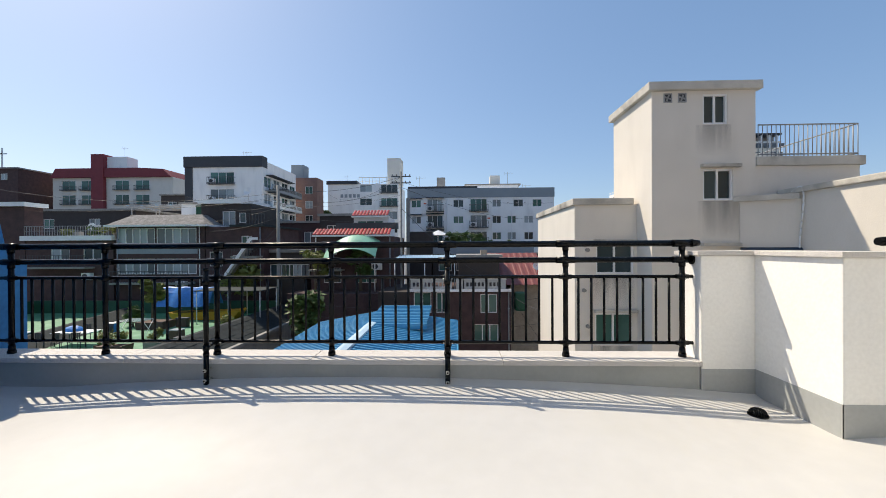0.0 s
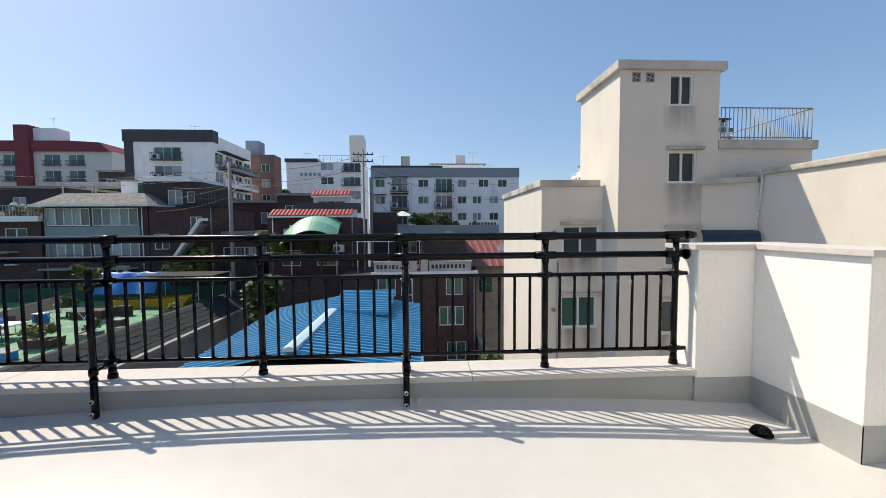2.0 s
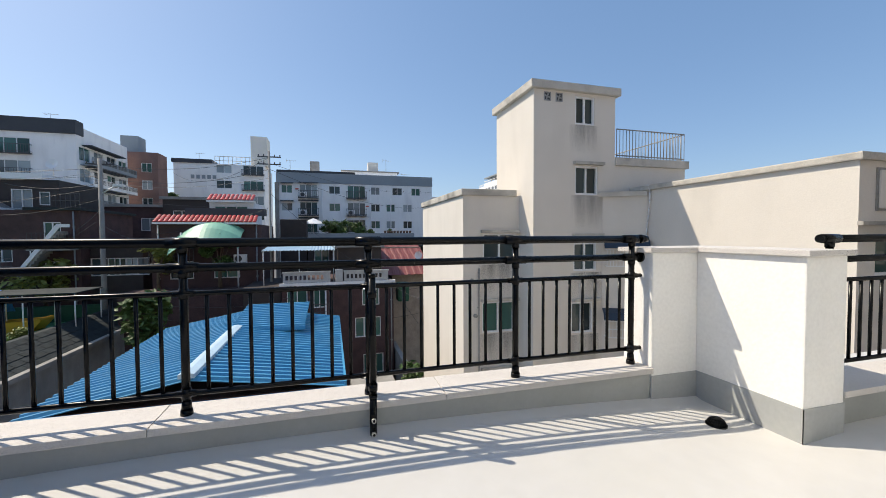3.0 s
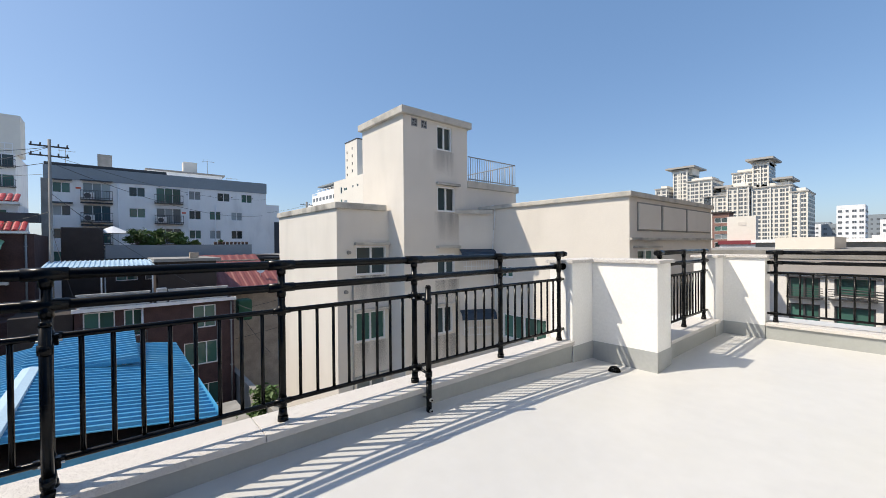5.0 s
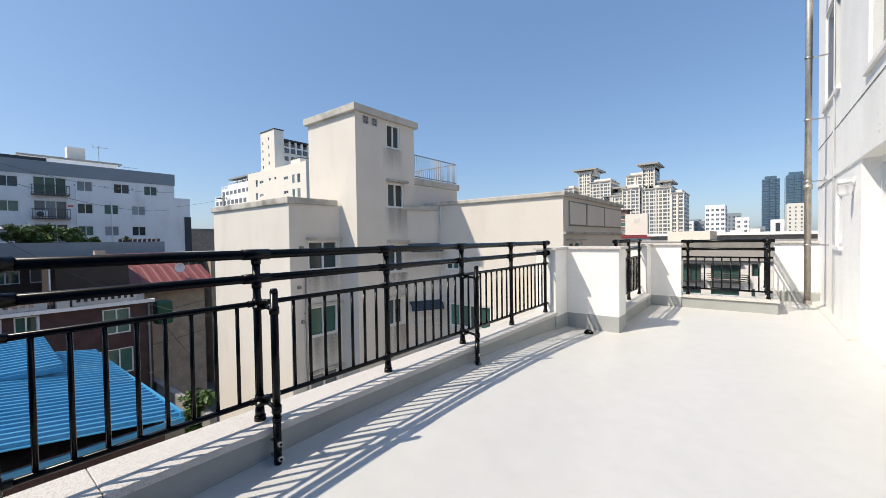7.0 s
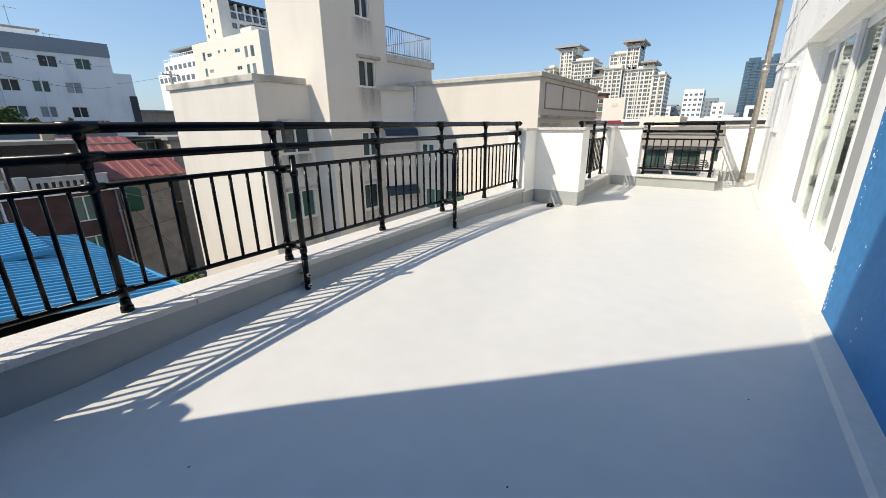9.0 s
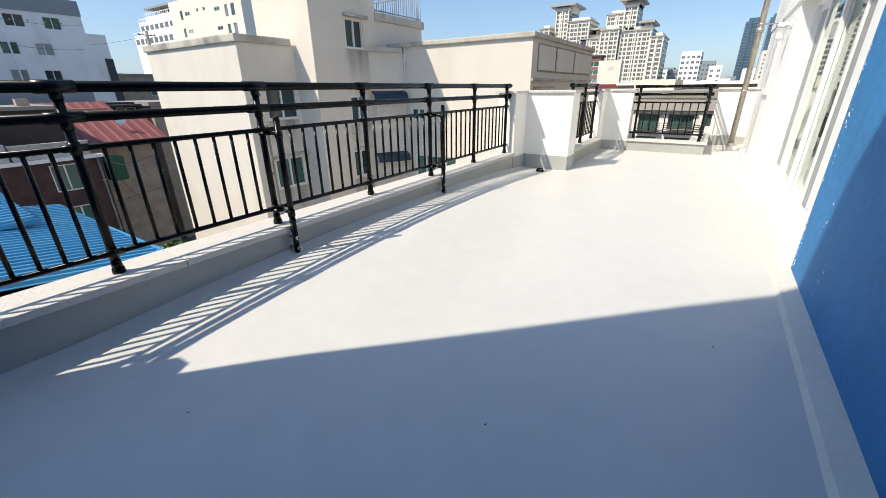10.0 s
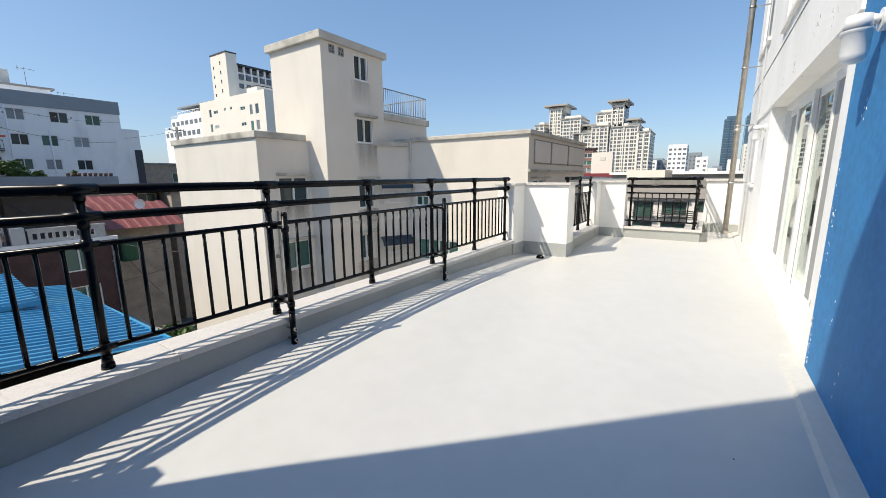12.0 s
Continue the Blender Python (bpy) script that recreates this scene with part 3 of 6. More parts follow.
# downpipe with clips and a thin cable beside it
pipe = thing("downpipe", "tarnished steel rainwater downpipe on the house wall", "pipe", at=(5.88, HY, 0.0))
bm = bmesh.new()
tube(bm, (0, 0.25, 0.10), (0, 0.25, 9.1), 0.045, 20)
part("pipe", bm, RUST, pipe)
bm = bmesh.new()
tube(bm, (0, 0.25, 0.09), (0, 0.25, 0.16), 0.057, 20, cap=False)
part("collar", bm, RUST, pipe)
bm = bmesh.new()
tube(bm, (0, 0.25, 1.98), (0, 0.25, 2.06), 0.057, 20)
part("collar", bm, RUST, pipe)
for z in (1.06, 2.1, 3.1, 4.1):
    bm = bmesh.new()
    tube(bm, (0, 0.25, z), (0, 0.25, z + 0.02), 0.058, 16)
    quad_box(bm, -0.008, 0.008, 0.0, 0.20, z, z + 0.02)
    part("pipe_clip", bm, STEEL, pipe)
cable = thing("wall_cable", "thin white cable fixed up the house wall", "cable", at=(5.30, HY, 0.0))
bm = bmesh.new()
tube(bm, (0, 0.02, 0.05), (0, 0.02, 9.1), 0.011, 8)
part("cable", bm, PVC, cable)


def wall_lamp(x, z, reach):
    root = thing("wall_lamp", "white plastic cup-shaped outdoor wall lamp", "lamp", "wall lamps", at=(x, HY, z))
    bm = bmesh.new()
    tube(bm, (0, 0.0, 0.09), (0, 0.03, 0.09), 0.05, 16)
    part("wall_plate", bm, PVC, root)
    bm = bmesh.new()
    tube(bm, (0, 0.03, 0.09), (0, reach - 0.04, 0.10), 0.022, 12)
    part("arm", bm, PVC, root)
    bm = bmesh.new()
    tube(bm, (0, reach, 0.055), (0, reach, 0.12), 0.052, 24, 0.047)
    part("cap", bm, PVC, root)
    bm = bmesh.new()
    prof = [(0.060, 0.055), (0.060, 0.045), (0.054, 0.04), (0.050, -0.05), (0.044, -0.075), (0.028, -0.088), (0.001, -0.092)]
    for (r0, z0), (r1, z1) in zip(prof, prof[1:]):
        tube(bm, (0, reach, z0), (0, reach, z1), r0, 24, r1, cap=False)
    bmesh.ops.remove_doubles(bm, verts=bm.verts, dist=0.0005)
    part("shade", bm, PVC, root, "smooth white lamp shade")


wall_lamp(-0.67, 1.835, 0.10)
wall_lamp(3.92, 1.79, 0.10)

# left wing wall with a sloping top, which shades the terrace
bm = bmesh.new()
prism(bm, [(-4.5, 0.0), (4.2, 0.0), (4.2, 1.05), (4.04, 1.05), (3.90, 1.78), (3.81, 1.78), (3.745, 1.69), (3.57, 2.42), (3.37, 3.29), (3.146, 4.326), (2.93, 5.22), (2.83, 5.62), (2.62, 5.74), (-4.5, 5.74)], -4.35, -4.1, "x")
tagged(part("wall_wing", bm, BLUE), "blue painted wing wall with a sloping top", "wall", kind="structure")
solid("wall_back", [(-4.1, 7.2, -4.6, -4.5, 0.0, 9.1), (7.0, 7.2, -4.5, 0.2, 0.0, 9.1)], HOUSEW, "plain back wall of the house", "wall", "structure")
solid("roof", [(-4.35, 7.2, -4.6, 0.51, 9.2, 9.4)], CONC, "plain concrete house roof", "roof", "structure")
solid("house_base", [(-4.35, 7.2, -4.5, 3.85, GROUND, -0.36)], HOUSEW, "lower storeys of the house", "wall", "structure")

# ---- unseen blocks added behind the terrace to cut low sky light and bounce sun ----
for x0, x1, y0, y1, zt in ((-44.0, -21.0, -26.0, -14.0, 11.0), (-20.0, -5.5, -22.0, -8.0, 13.0), (8.2, 23.0, -20.0, -6.0, 16.5), (24.0, 42.0, -24.0, -8.0, 17.5), (43.0, 66.0, -30.0, -12.0, 16.0)):
    solid("house_behind", [(x0, x1, y0, y1, GROUND, zt)], BRICKL, "added unseen tan block that blocks low sky and bounces sunlight", "house", bevel=0.05, group="houses behind")

# ---- the beige neighbour ----
def cop(root, x0, x1, y0, y1, z, over=0.12, thick=0.22):
    local_part(root, "coping", [(x0 - over, x1 + over, y0 - over, y1 + over, z, z + thick)], BEIGED, "weathered cement roof edge", 0.03)


def hood(root, x0, x1, y, z):
    local_part(root, "window_hood", [(x0, x1, y - 0.16, y, z, z + 0.1)], BEIGED, "", 0.01)


nb = building("neighbour_house", "beige stucco villa wing with sliding windows", 4.2, 6.25, 13.6, 19.5, GROUND, 2.55, BEIGE,
              front=[(0.70, 0.25, 1.24, 1.02), (0.66, -2.12, 1.22, 1.06), (0.66, -4.5, 1.22, 1.06)], category="house")
cop(nb, 4.2, 6.05, 13.6, 19.5, 2.55, 0.08)
for z in (1.30, -1.04, -3.4):
    hood(nb, 4.82, 6.22, 13.6, z)
tw = building("neighbour_tower", "beige stucco stair tower with windows", 6.25, 9.35, 12.6, 15.5, GROUND, 5.9, BEIGE,
              front=[(1.53, 4.88, 0.74, 0.92), (1.53, 2.56, 0.9, 0.95), (1.5, 0.0, 0.9, 0.95), (1.42, -2.1, 0.85, 1.05), (1.42, -4.5, 0.85, 1.05)], category="house", glass=GLASS)
cop(tw, 6.25, 9.35, 12.6, 15.5, 5.9, 0.14, 0.26)
for z, r in ((3.55, 8.85), (1.16, 8.85), (-1.02, 8.75)):
    hood(tw, 7.7, r, 12.6, z)
for x in (6.61, 7.04):
    local_part(tw, "vent_frame", [(x, x + 0.25, 12.575, 12.6, 5.55, 5.58), (x, x + 0.25, 12.575, 12.6, 5.80, 5.83), (x, x + 0.03, 12.575, 12.6, 5.58, 5.80), (x + 0.22, x + 0.25, 12.575, 12.6, 5.58, 5.80)], GREYMET)
    local_part(tw, "vent_back", [(x + 0.03, x + 0.22, 12.592, 12.597, 5.58, 5.80)], DARK)
    bm = bmesh.new()
    for a in (20, 110, 200, 290):
        quad_box(bm, 0, 0.1, -0.006, 0.006, -0.025, 0.025, pose(x + 0.125 - 6.25, -0.012, 5.69 - GROUND, 0, a, 0))
    part("fan_blades", bm, GREYMET, tw)
ter = building("neighbour_terrace_wing", "beige stucco wing with a railed roof terrace", 9.35, 12.5, 12.7, 18.0, GROUND, 3.6, BEIGE, category="house")
cop(ter, 9.49, 12.5, 12.7, 18.0, 3.6, 0.1, 0.28)
tr = thing("terrace_railing", "pale galvanised railing round the neighbour's roof terrace", "railing", at=(9.5, 12.7, 3.88))
for z in (0.08, 0.98):
    bm = bmesh.new()
    tube(bm, (0, 0, z), (2.95, 0, z), 0.022, 8)
    tube(bm, (2.95, 0, z), (2.95, 5.0, z), 0.022, 8)
    part("rail", bm, GREYMET, tr)
bm = bmesh.new()
tube(bm, (0, 0, 0), (0, 0, 0.98), 0.012, 6)
bar = mesh_of("baluster", bm, GREYMET)
for k in range(23):
    part("baluster", bar, None, tr).location = (2.95 * k / 22, 0, 0)
for k in range(1, 34):
    part("baluster", bar, None, tr).location = (2.95, 5.0 * k / 33, 0)
wing = building("neighbour_side_wing", "beige stucco wing with a panelled parapet", 10.1, 17.7, 6.5, 12.6, GROUND, 2.68, BEIGE,
                left=[(1.15, -2.35, 2.05, 0.95, 4), (1.0, 0.0, 0.7, 0.45, 2), (1.15, -4.8, 2.05, 0.95, 4)], front=[(0.55, 0.35, 1.3, 0.75, 2)], category="house", glass=GREENGL)
cop(wing, 10.1, 17.7, 6.5, 12.55, 2.68, 0.09, 0.16)
for a, b in ((10.65, 12.3), (12.5, 14.6), (14.8, 17.4)):
    local_part(wing, "parapet_panel", [(a, b, 6.44, 6.5, 1.72, 2.5)], BEIGE, "", 0.012)
    # dark strips round each panel stand in for the shade of a recess
    local_part(wing, "panel_joint", [(a - 0.05, b + 0.05, 6.47, 6.498, 2.505, 2.55), (a - 0.05, b + 0.05, 6.47, 6.498, 1.67, 1.715), (a - 0.05, a - 0.005, 6.47, 6.498, 1.715, 2.505), (b + 0.005, b + 0.05, 6.47, 6.498, 1.715, 2.505)], CONC, "dark outline for the recess shade round the panel")
local_part(wing, "string_course", [(10.06, 17.7, 6.40, 6.5, 1.38, 1.46)], BEIGED)
local_part(wing, "canopy", [(10.35, 12.2, 6.35, 6.5, 1.14, 1.2)], BEIGED)
def streak_mat():
    """Soot that has run down a wall: thin vertical runs with bare wall between them."""
    m = bpy.data.materials.new("soot_streak")
    m.use_nodes = True
    n, l = m.node_tree.nodes, m.node_tree.links
    b = n["Principled BSDF"]
    b.inputs["Base Color"].default_value = (0.16, 0.15, 0.135, 1)
    b.inputs["Roughness"].default_value = 0.95
    geo = n.new("ShaderNodeNewGeometry")
    sq = n.new("ShaderNodeMapping")
    sq.inputs["Scale"].default_value = (3.0, 3.0, 0.35)
    l.new(geo.outputs["Position"], sq.inputs["Vector"])
    nz = n.new("ShaderNodeTexNoise")
    nz.inputs["Scale"].default_value, nz.inputs["Detail"].default_value = 1.0, 6
    l.new(sq.outputs[0], nz.inputs["Vector"])
    mr = n.new("ShaderNodeMapRange")
    mr.inputs["From Min"].default_value, mr.inputs["From Max"].default_value = 0.25, 0.8
    mr.inputs["To Max"].default_value = 0.4
    l.new(nz.outputs["Fac"], mr.inputs["Value"])
    tc = n.new("ShaderNodeTexCoord")
    sep = n.new("ShaderNodeSeparateXYZ")
    l.new(tc.outputs["Generated"], sep.inputs[0])
    mul = n.new("ShaderNodeMath")
    mul.operation = "MULTIPLY"
    l.new(mr.outputs[0], mul.inputs[0])
    l.new(sep.outputs["Z"], mul.inputs[1])
    edge = n.new("ShaderNodeMapRange")
    edge.inputs["From Max"].default_value = 0.15
    side = n.new("ShaderNodeMath")
    side.operation = "PINGPONG"
    side.inputs[1].default_value = 0.5
    l.new(sep.outputs["X"], side.inputs[0])
    l.new(side.outputs[0], edge.inputs["Value"])
    mul2 = n.new("ShaderNodeMath")
    mul2.operation = "MULTIPLY"
    l.new(mul.outputs[0], mul2.inputs[0])
    l.new(edge.outputs[0], mul2.inputs[1])
    l.new(mul2.outputs[0], b.inputs["Alpha"])
    return m


STREAK = streak_mat()
for root, x0, x1, y, z0, z1 in ((tw, 7.55, 8.65, 12.6, 3.9, 4.86), (tw, 7.6, 8.9, 12.6, 1.35, 2.54), (tw, 7.6, 8.9, 12.6, -1.0, -0.05), (tw, 7.5, 8.8, 12.6, -3.4, -2.15), (nb, 4.7, 6.2, 13.6, -0.9, 0.22), (nb, 4.7, 6.2, 13.6, -3.3, -2.15)):
    local_part(root, "soot_streak", [(x0, x1, y - 0.004, y - 0.001, z0, z1)], STREAK, "dark soot run down the wall").visible_shadow = False
# low link roof, grilles and awnings in the recess
link = thing("neighbour_link", "beige stucco link wall set obliquely between tower and wing", "house", at=(9.0, 12.5, GROUND))
bm = bmesh.new()
prism(bm, [(1.09, -0.6), (1.09, 0.09), (0.36, 0.09), (0.36, 0.085), (-0.14, 0.085)], 0.0, 2.5 - GROUND, "z")
part("wall", bm, BEIGE, link)
bm = bmesh.new()
prism(bm, [(1.0, -0.66), (1.0, 0.08), (-0.32, 0.08)], 2.5 - GROUND, 2.66 - GROUND, "z")
part("coping", bm, BEIGED, link, "weathered cement roof edge")
for z in (0.15, -2.25):
    gr = thing("window_grille", "white steel window guard under a dark awning", "window grille", "window grilles", at=(8.82, 12.27, z))
    gr.rotation_euler = (0, 0, radians(-29))
    bm = bmesh.new()
    for zz in (0, 0.28, 0.55):
        quad_box(bm, 0, 1.2, 0, 0.03, zz, zz + 0.03)
    for k in range(13):
        quad_box(bm, 0.1 * k - 0.008, 0.1 * k + 0.008, 0.005, 0.025, 0, 0.58)
    for x in (0, 1.2):
        quad_box(bm, x - 0.02, x + 0.02, 0, 0.34, 0, 0.03)
        quad_box(bm, x - 0.02, x + 0.02, 0, 0.34, 0.55, 0.58)
    part("grille", bm, PVC, gr)
    bm = bmesh.new()
    prism(bm, [(-0.12, 0.62), (0.0, 0.86), (0.34, 0.98), (0.34, 0.94), (0.0, 0.82), (-0.08, 0.62)], -0.1, 1.3, "x")
    part("awning", bm, NAVY, gr, "dark blue ribbed awning")
hose = thing("hanging_hose", "pale hose hanging down the beige wall", "hose", at=(10.03, 11.80, 0))
bm = bmesh.new()
last = None
for k in range(26):
    t = k / 25
    p = Vector((0.0, 0.35 - 0.35 * min(1, t * 4) - 0.08 * math.sin(9 * t), 2.72 + 0.12 * math.sin(min(1, t * 3) * math.pi) - 5.4 * max(0, t - 0.2)))
    if last is not None:
        tube(bm, last, p, 0.022, 6)
    last = p
part("hose", bm, PVC, hose)
lt = thing("lean_to_roof", "low lean-to roof of tan planks against the stucco", "lean-to", at=(9.0, 9.0, -3.3))
bm = bmesh.new()
quad_box(bm, 0.1, 1.09, 0.2, 2.9, -6.2, -0.35)
part("wall", bm, CONC, lt)
for k in range(7):
    bm = bmesh.new()
    quad_box(bm, -0.05, 1.08, 0.03 + 0.42 * k, 0.42 + 0.42 * k, -0.02, 0.03, pose(0, 0, -0.12, 0, -14, 0))
    part("plank", bm, TILEB, lt)
for x, z, y in ((4.62, 1.05, 13.6), (4.62, -1.5, 13.6), (4.5, -0.3, 13.6)):
    v = thing("wall_vent", "small round dark wall vent on the stucco", "vent", "wall vents", at=(x, y, z))
    bm = bmesh.new()
    tube(bm, (0, 0, 0), (0, -0.1, 0), 0.07, 12, 0.06)
    part("pipe", bm, CONC, v)
dp = thing("downpipe", "thin grey downpipe on the beige stucco", "pipe", at=(4.75, 13.56, GROUND))
bm = bmesh.new()
tube(bm, (0, 0, 0.0), (0, 0, 9.6), 0.03, 8)
part("pipe", bm, CONC, dp)

# ---- apartment blocks in the middle distance ----
def balcony(parent, x, z, w, glassy=False, ac=False, oy=0.0):
    """A shallow window balcony with a dark rail, in the building's own axes."""
    bm = bmesh.new()
    quad_box(bm, x - 0.15, x + w + 0.15, oy - 0.5, oy, z - 0.08, z)
    for zz in (0.1, 0.8):
        quad_box(bm, x - 0.15, x + w + 0.15, oy - 0.5, oy - 0.46, z + zz, z + zz + 0.05)
        quad_box(bm, x - 0.15, x - 0.11, oy - 0.46, oy, z + zz, z + zz + 0.05)
        quad_box(bm, x + w + 0.11, x + w + 0.15, oy - 0.46, oy, z + zz, z + zz + 0.05)
    n = int(w / 0.18)
    for k in range(n + 1):
        u = x - 0.13 + (w + 0.26) * k / n
        quad_box(bm, u - 0.015, u + 0.015, oy - 0.49, oy - 0.47, z, z + 0.8)
    b = part("balcony", bm, DARKFR, parent)
    if ac:
        bm = bmesh.new()
        quad_box(bm, x + 0.02, x + 0.85, oy - 0.42, oy - 0.12, z + 0.01, z + 0.66)
        a = part("air_conditioner", bm, PVC, b, "white air conditioner outdoor unit", 0.03)
        bm = bmesh.new()
        tube(bm, (x + 0.36, oy - 0.43, z + 0.34), (x + 0.36, oy - 0.421, z + 0.34), 0.25, 16)
        part("fan_grille", bm, DARKFR, b)
    return b


def awning_bar(parent, x, z, w, oy=0.0):
    bm = bmesh.new()
    prism(bm, [(oy, z + 0.16), (oy - 0.45, z), (oy - 0.45, z + 0.04), (oy, z + 0.2)], x - 0.15, x + w + 0.15, "x")
    part("awning", bm, DARK, parent)


rows = []
for k in range(4):
    z = 6.46 - 2.15 * k
    b = z - 0.52
    rows += [(0.5, z, 1.25, 0.98), (2.58, b, 2.05, 1.62, 3), (6.02, z, 1.34, 0.98), (8.25, b, 2.2, 1.62, 3), (11.15, z, 1.15, 0.98)]
    rows += [(13.9, z, 1.3, 0.98), (16.4, z, 1.2, 0.98)] if k == 0 else [(13.1, z, 1.15, 0.98), (15.3, z, 1.2, 0.98)]
apt = building("apartment_block", "white painted four-storey apartment block with grey fascia", -6.2, 13.0, 52.0, 61.0, GROUND, 8.9, APTW, front=rows)
local_part(apt, "fascia", [(-6.25, 13.05, 51.93, 52.0, 7.72, 8.95)], APTG, "grey painted fascia")
local_part(apt, "roof_edge", [(-6.2, 3.0, 52.1, 52.5, 8.9, 9.25)], DARK)
local_part(apt, "corner_pier", [(-6.4, -5.95, 51.8, 52.0, GROUND, 7.7)], CONC)
local_part(apt, "annex", [(13.0, 14.6, 52.3, 60.0, GROUND, 6.4)], APTW)
local_part(apt, "annex_edge", [(14.0, 14.65, 52.2, 60.0, GROUND, 4.3)], DARK)
local_part(apt, "chimney", [(-2.6, -1.4, 57, 58.2, 8.9, 11.3)], CONC)
local_part(apt, "penthouse", [(1.6, 9.0, 56, 60, 8.9, 9.95)], APTW)
local_part(apt, "penthouse_roof", [(1.4, 9.3, 55.8, 60.2, 9.95, 10.12)], CONC)
local_part(apt, "chimney", [(5.1, 6.5, 57, 58.2, 10.12, 11.5)], CREAM)
for k in range(4):
    b = 5.94 - 2.15 * k - GROUND
    balcony(apt, 2.58, b, 2.05, ac=k < 2)
    balcony(apt, 8.25, b, 2.2, ac=k == 1)
    awning_bar(apt, 2.58, b + 1.72, 2.05)
    if k < 2:
        awning_bar(apt, 0.5, b + 1.62, 1.25)

def antenna(x, y, z, h=2.2):
    a = thing("roof_antenna", "thin television antenna on a roof", "antenna", "roof antennas", at=(x, y, z))
    bm = bmesh.new()
    tube(bm, (0, 0, 0), (0, 0, h), 0.02, 6)
    part("mast", bm, CONC, a)
    bm = bmesh.new()
    tube(bm, (-0.5, 0, h * 0.9), (0.75, 0, h * 0.9), 0.016, 5)
    for k, u in enumerate((-0.45, 0.0, 0.4, 0.7)):
        tube(bm, (u, -0.45 + 0.08 * k, h * 0.9), (u, 0.45 - 0.08 * k, h * 0.9), 0.012, 5)
    tube(bm, (-0.45, 0, h * 0.9 - 0.25), (-0.45, 0, h * 0.9 + 0.25), 0.012, 5)
    part("dipoles", bm, CONC, a)


antenna(7.6, 57, 10.1, 1.9)
antenna(-5.0, 56, 8.9, 2.4)
antenna(-29.0, 54, 13.1, 1.6)
antenna(10.2, 57, 8.9, 1.2)
antenna(-20.5, 74, 13.0, 2.0)

for x, z0, z1 in ((13.7 - 6.2, -2, 6.0), (4.9, -2, 7.6), (-1.0, -2, 7.6)):
    bm = bmesh.new()
    tube(bm, (x + 6.2, -0.06, z0 - GROUND), (x + 6.2, -0.06, z1 - GROUND), 0.05, 6)
    part("downpipe", bm, APTW, apt)
for x, z in ((2.35, 6.9), (10.75, 4.9)):
    bm = bmesh.new()
    quad_box(bm, x - 0.25, x + 0.12, -0.05, 0, z - GROUND, z - GROUND + 0.16)
    part("tag", bm, ORANGE, apt, "faded orange tag")
for k in range(7):
    bm = bmesh.new()
    tube(bm, (11.0 + 1.1 * k, -0.06, 7.0 - GROUND), (11.0 + 1.1 * k, 0.0, 7.0 - GROUND), 0.07, 8)
    part("vent_cap", bm, CONC, apt)

# white block with a dark roof band
rows = [(3.2, 9.55, 3.2, 1.55, 3), (3.2, 7.2, 3.2, 1.7, 3), (3.0, 4.4, 2.6, 1.0), (6.6, 4.4, 2.8, 1.0)]
side = [(0.5 + 2.6 * k, 9.2 - 2.2 * j, 1.9, 1.4, 2) for k in range(4) for j in range(4)]
apa = building("apartment_block", "white apartment block with a dark slate roof band", -34.9, -24.8, 50.0, 60.5, GROUND, 12.6, APTW, front=rows, right=side)
local_part(apa, "roof_band", [(-35.1, -24.7, 49.8, 51.2, 11.7, 13.1)], DARK, "dark slate roof band")
local_part(apa, "corner_strip", [(-35.0, -34.0, 49.9, 50.0, GROUND, 11.7)], DARK)
for z in (9.55, 7.2):
    balcony(apa, 3.2, z - GROUND, 3.2, ac=True)
for j in range(4):
    local_part(apa, "side_balcony", [(-24.8, -23.7, 50.6 + 0.2 * j, 60.2, 8.7 - 2.2 * j, 8.8 - 2.2 * j), (-23.78, -23.7, 50.6, 60.2, 8.8 - 2.2 * j, 9.6 - 2.2 * j)], APTW if j % 2 else APTG)
    for q in range(4):
        local_part(apa, "balcony_rail", [(-23.69, -23.65, 50.9 + 2.4 * q, 52.9 + 2.4 * q, 9.1 - 2.2 * j + 0.12 * e, 9.15 - 2.2 * j + 0.12 * e) for e in range(4)], DARKFR)
    local_part(apa, "shade_bar", [(-24.8, -23.9, 51.0 + 0.4 * j, 58.0, 10.75 - 2.2 * j, 10.85 - 2.2 * j)], DARK)
apr = building("apartment_block", "red brick apartment block with stair tower", -26.4, -22.0, 62.0, 65.0, GROUND, 12.4, PINKBR, front=[(2.5, 9.8 - 2.3 * k, 1.2, 1.2) for k in range(4)])
local_part(apr, "stair_head", [(-26.4, -24.4, 62.6, 64.8, 12.4, 14.6)], APTG)
apb = building("apartment_block", "cream apartment block with roof railing and chimney", -22.9, -10.2, 70.0, 79.0, GROUND, 12.6, APTW,
               front=[(5.8, 11.2 - 2.4 * k, 2.2, 1.25) for k in range(4)] + [(9.6, 11.0 - 2.4 * k, 3.0, 1.5, 3) for k in range(4)])
local_part(apb, "roof_cap", [(-23.1, -17.6, 69.8, 79.2, 12.6, 13.2)], DARK)
local_part(apb, "tower", [(-12.2, -9.8, 70.5, 74.0, 12.6, 17.3)], CREAM)
for k in range(2):
    balcony(apb, 9.6, 11.0 - 2.4 * k - GROUND, 3.0)
for k in range(5):
    local_part(apb, "sign_bar", [(-20.6 + 0.75 * k, -20.1 + 0.75 * k, 69.97, 70.0, 10.2, 10.8)], APTG, "faded painted lettering on the wall")
bm = bmesh.new()
for k in range(12):
    quad_box(bm, 5.6 + k * 0.62, 5.68 + k * 0.62, 0.1, 0.18, 12.6 - GROUND, 13.8 - GROUND)
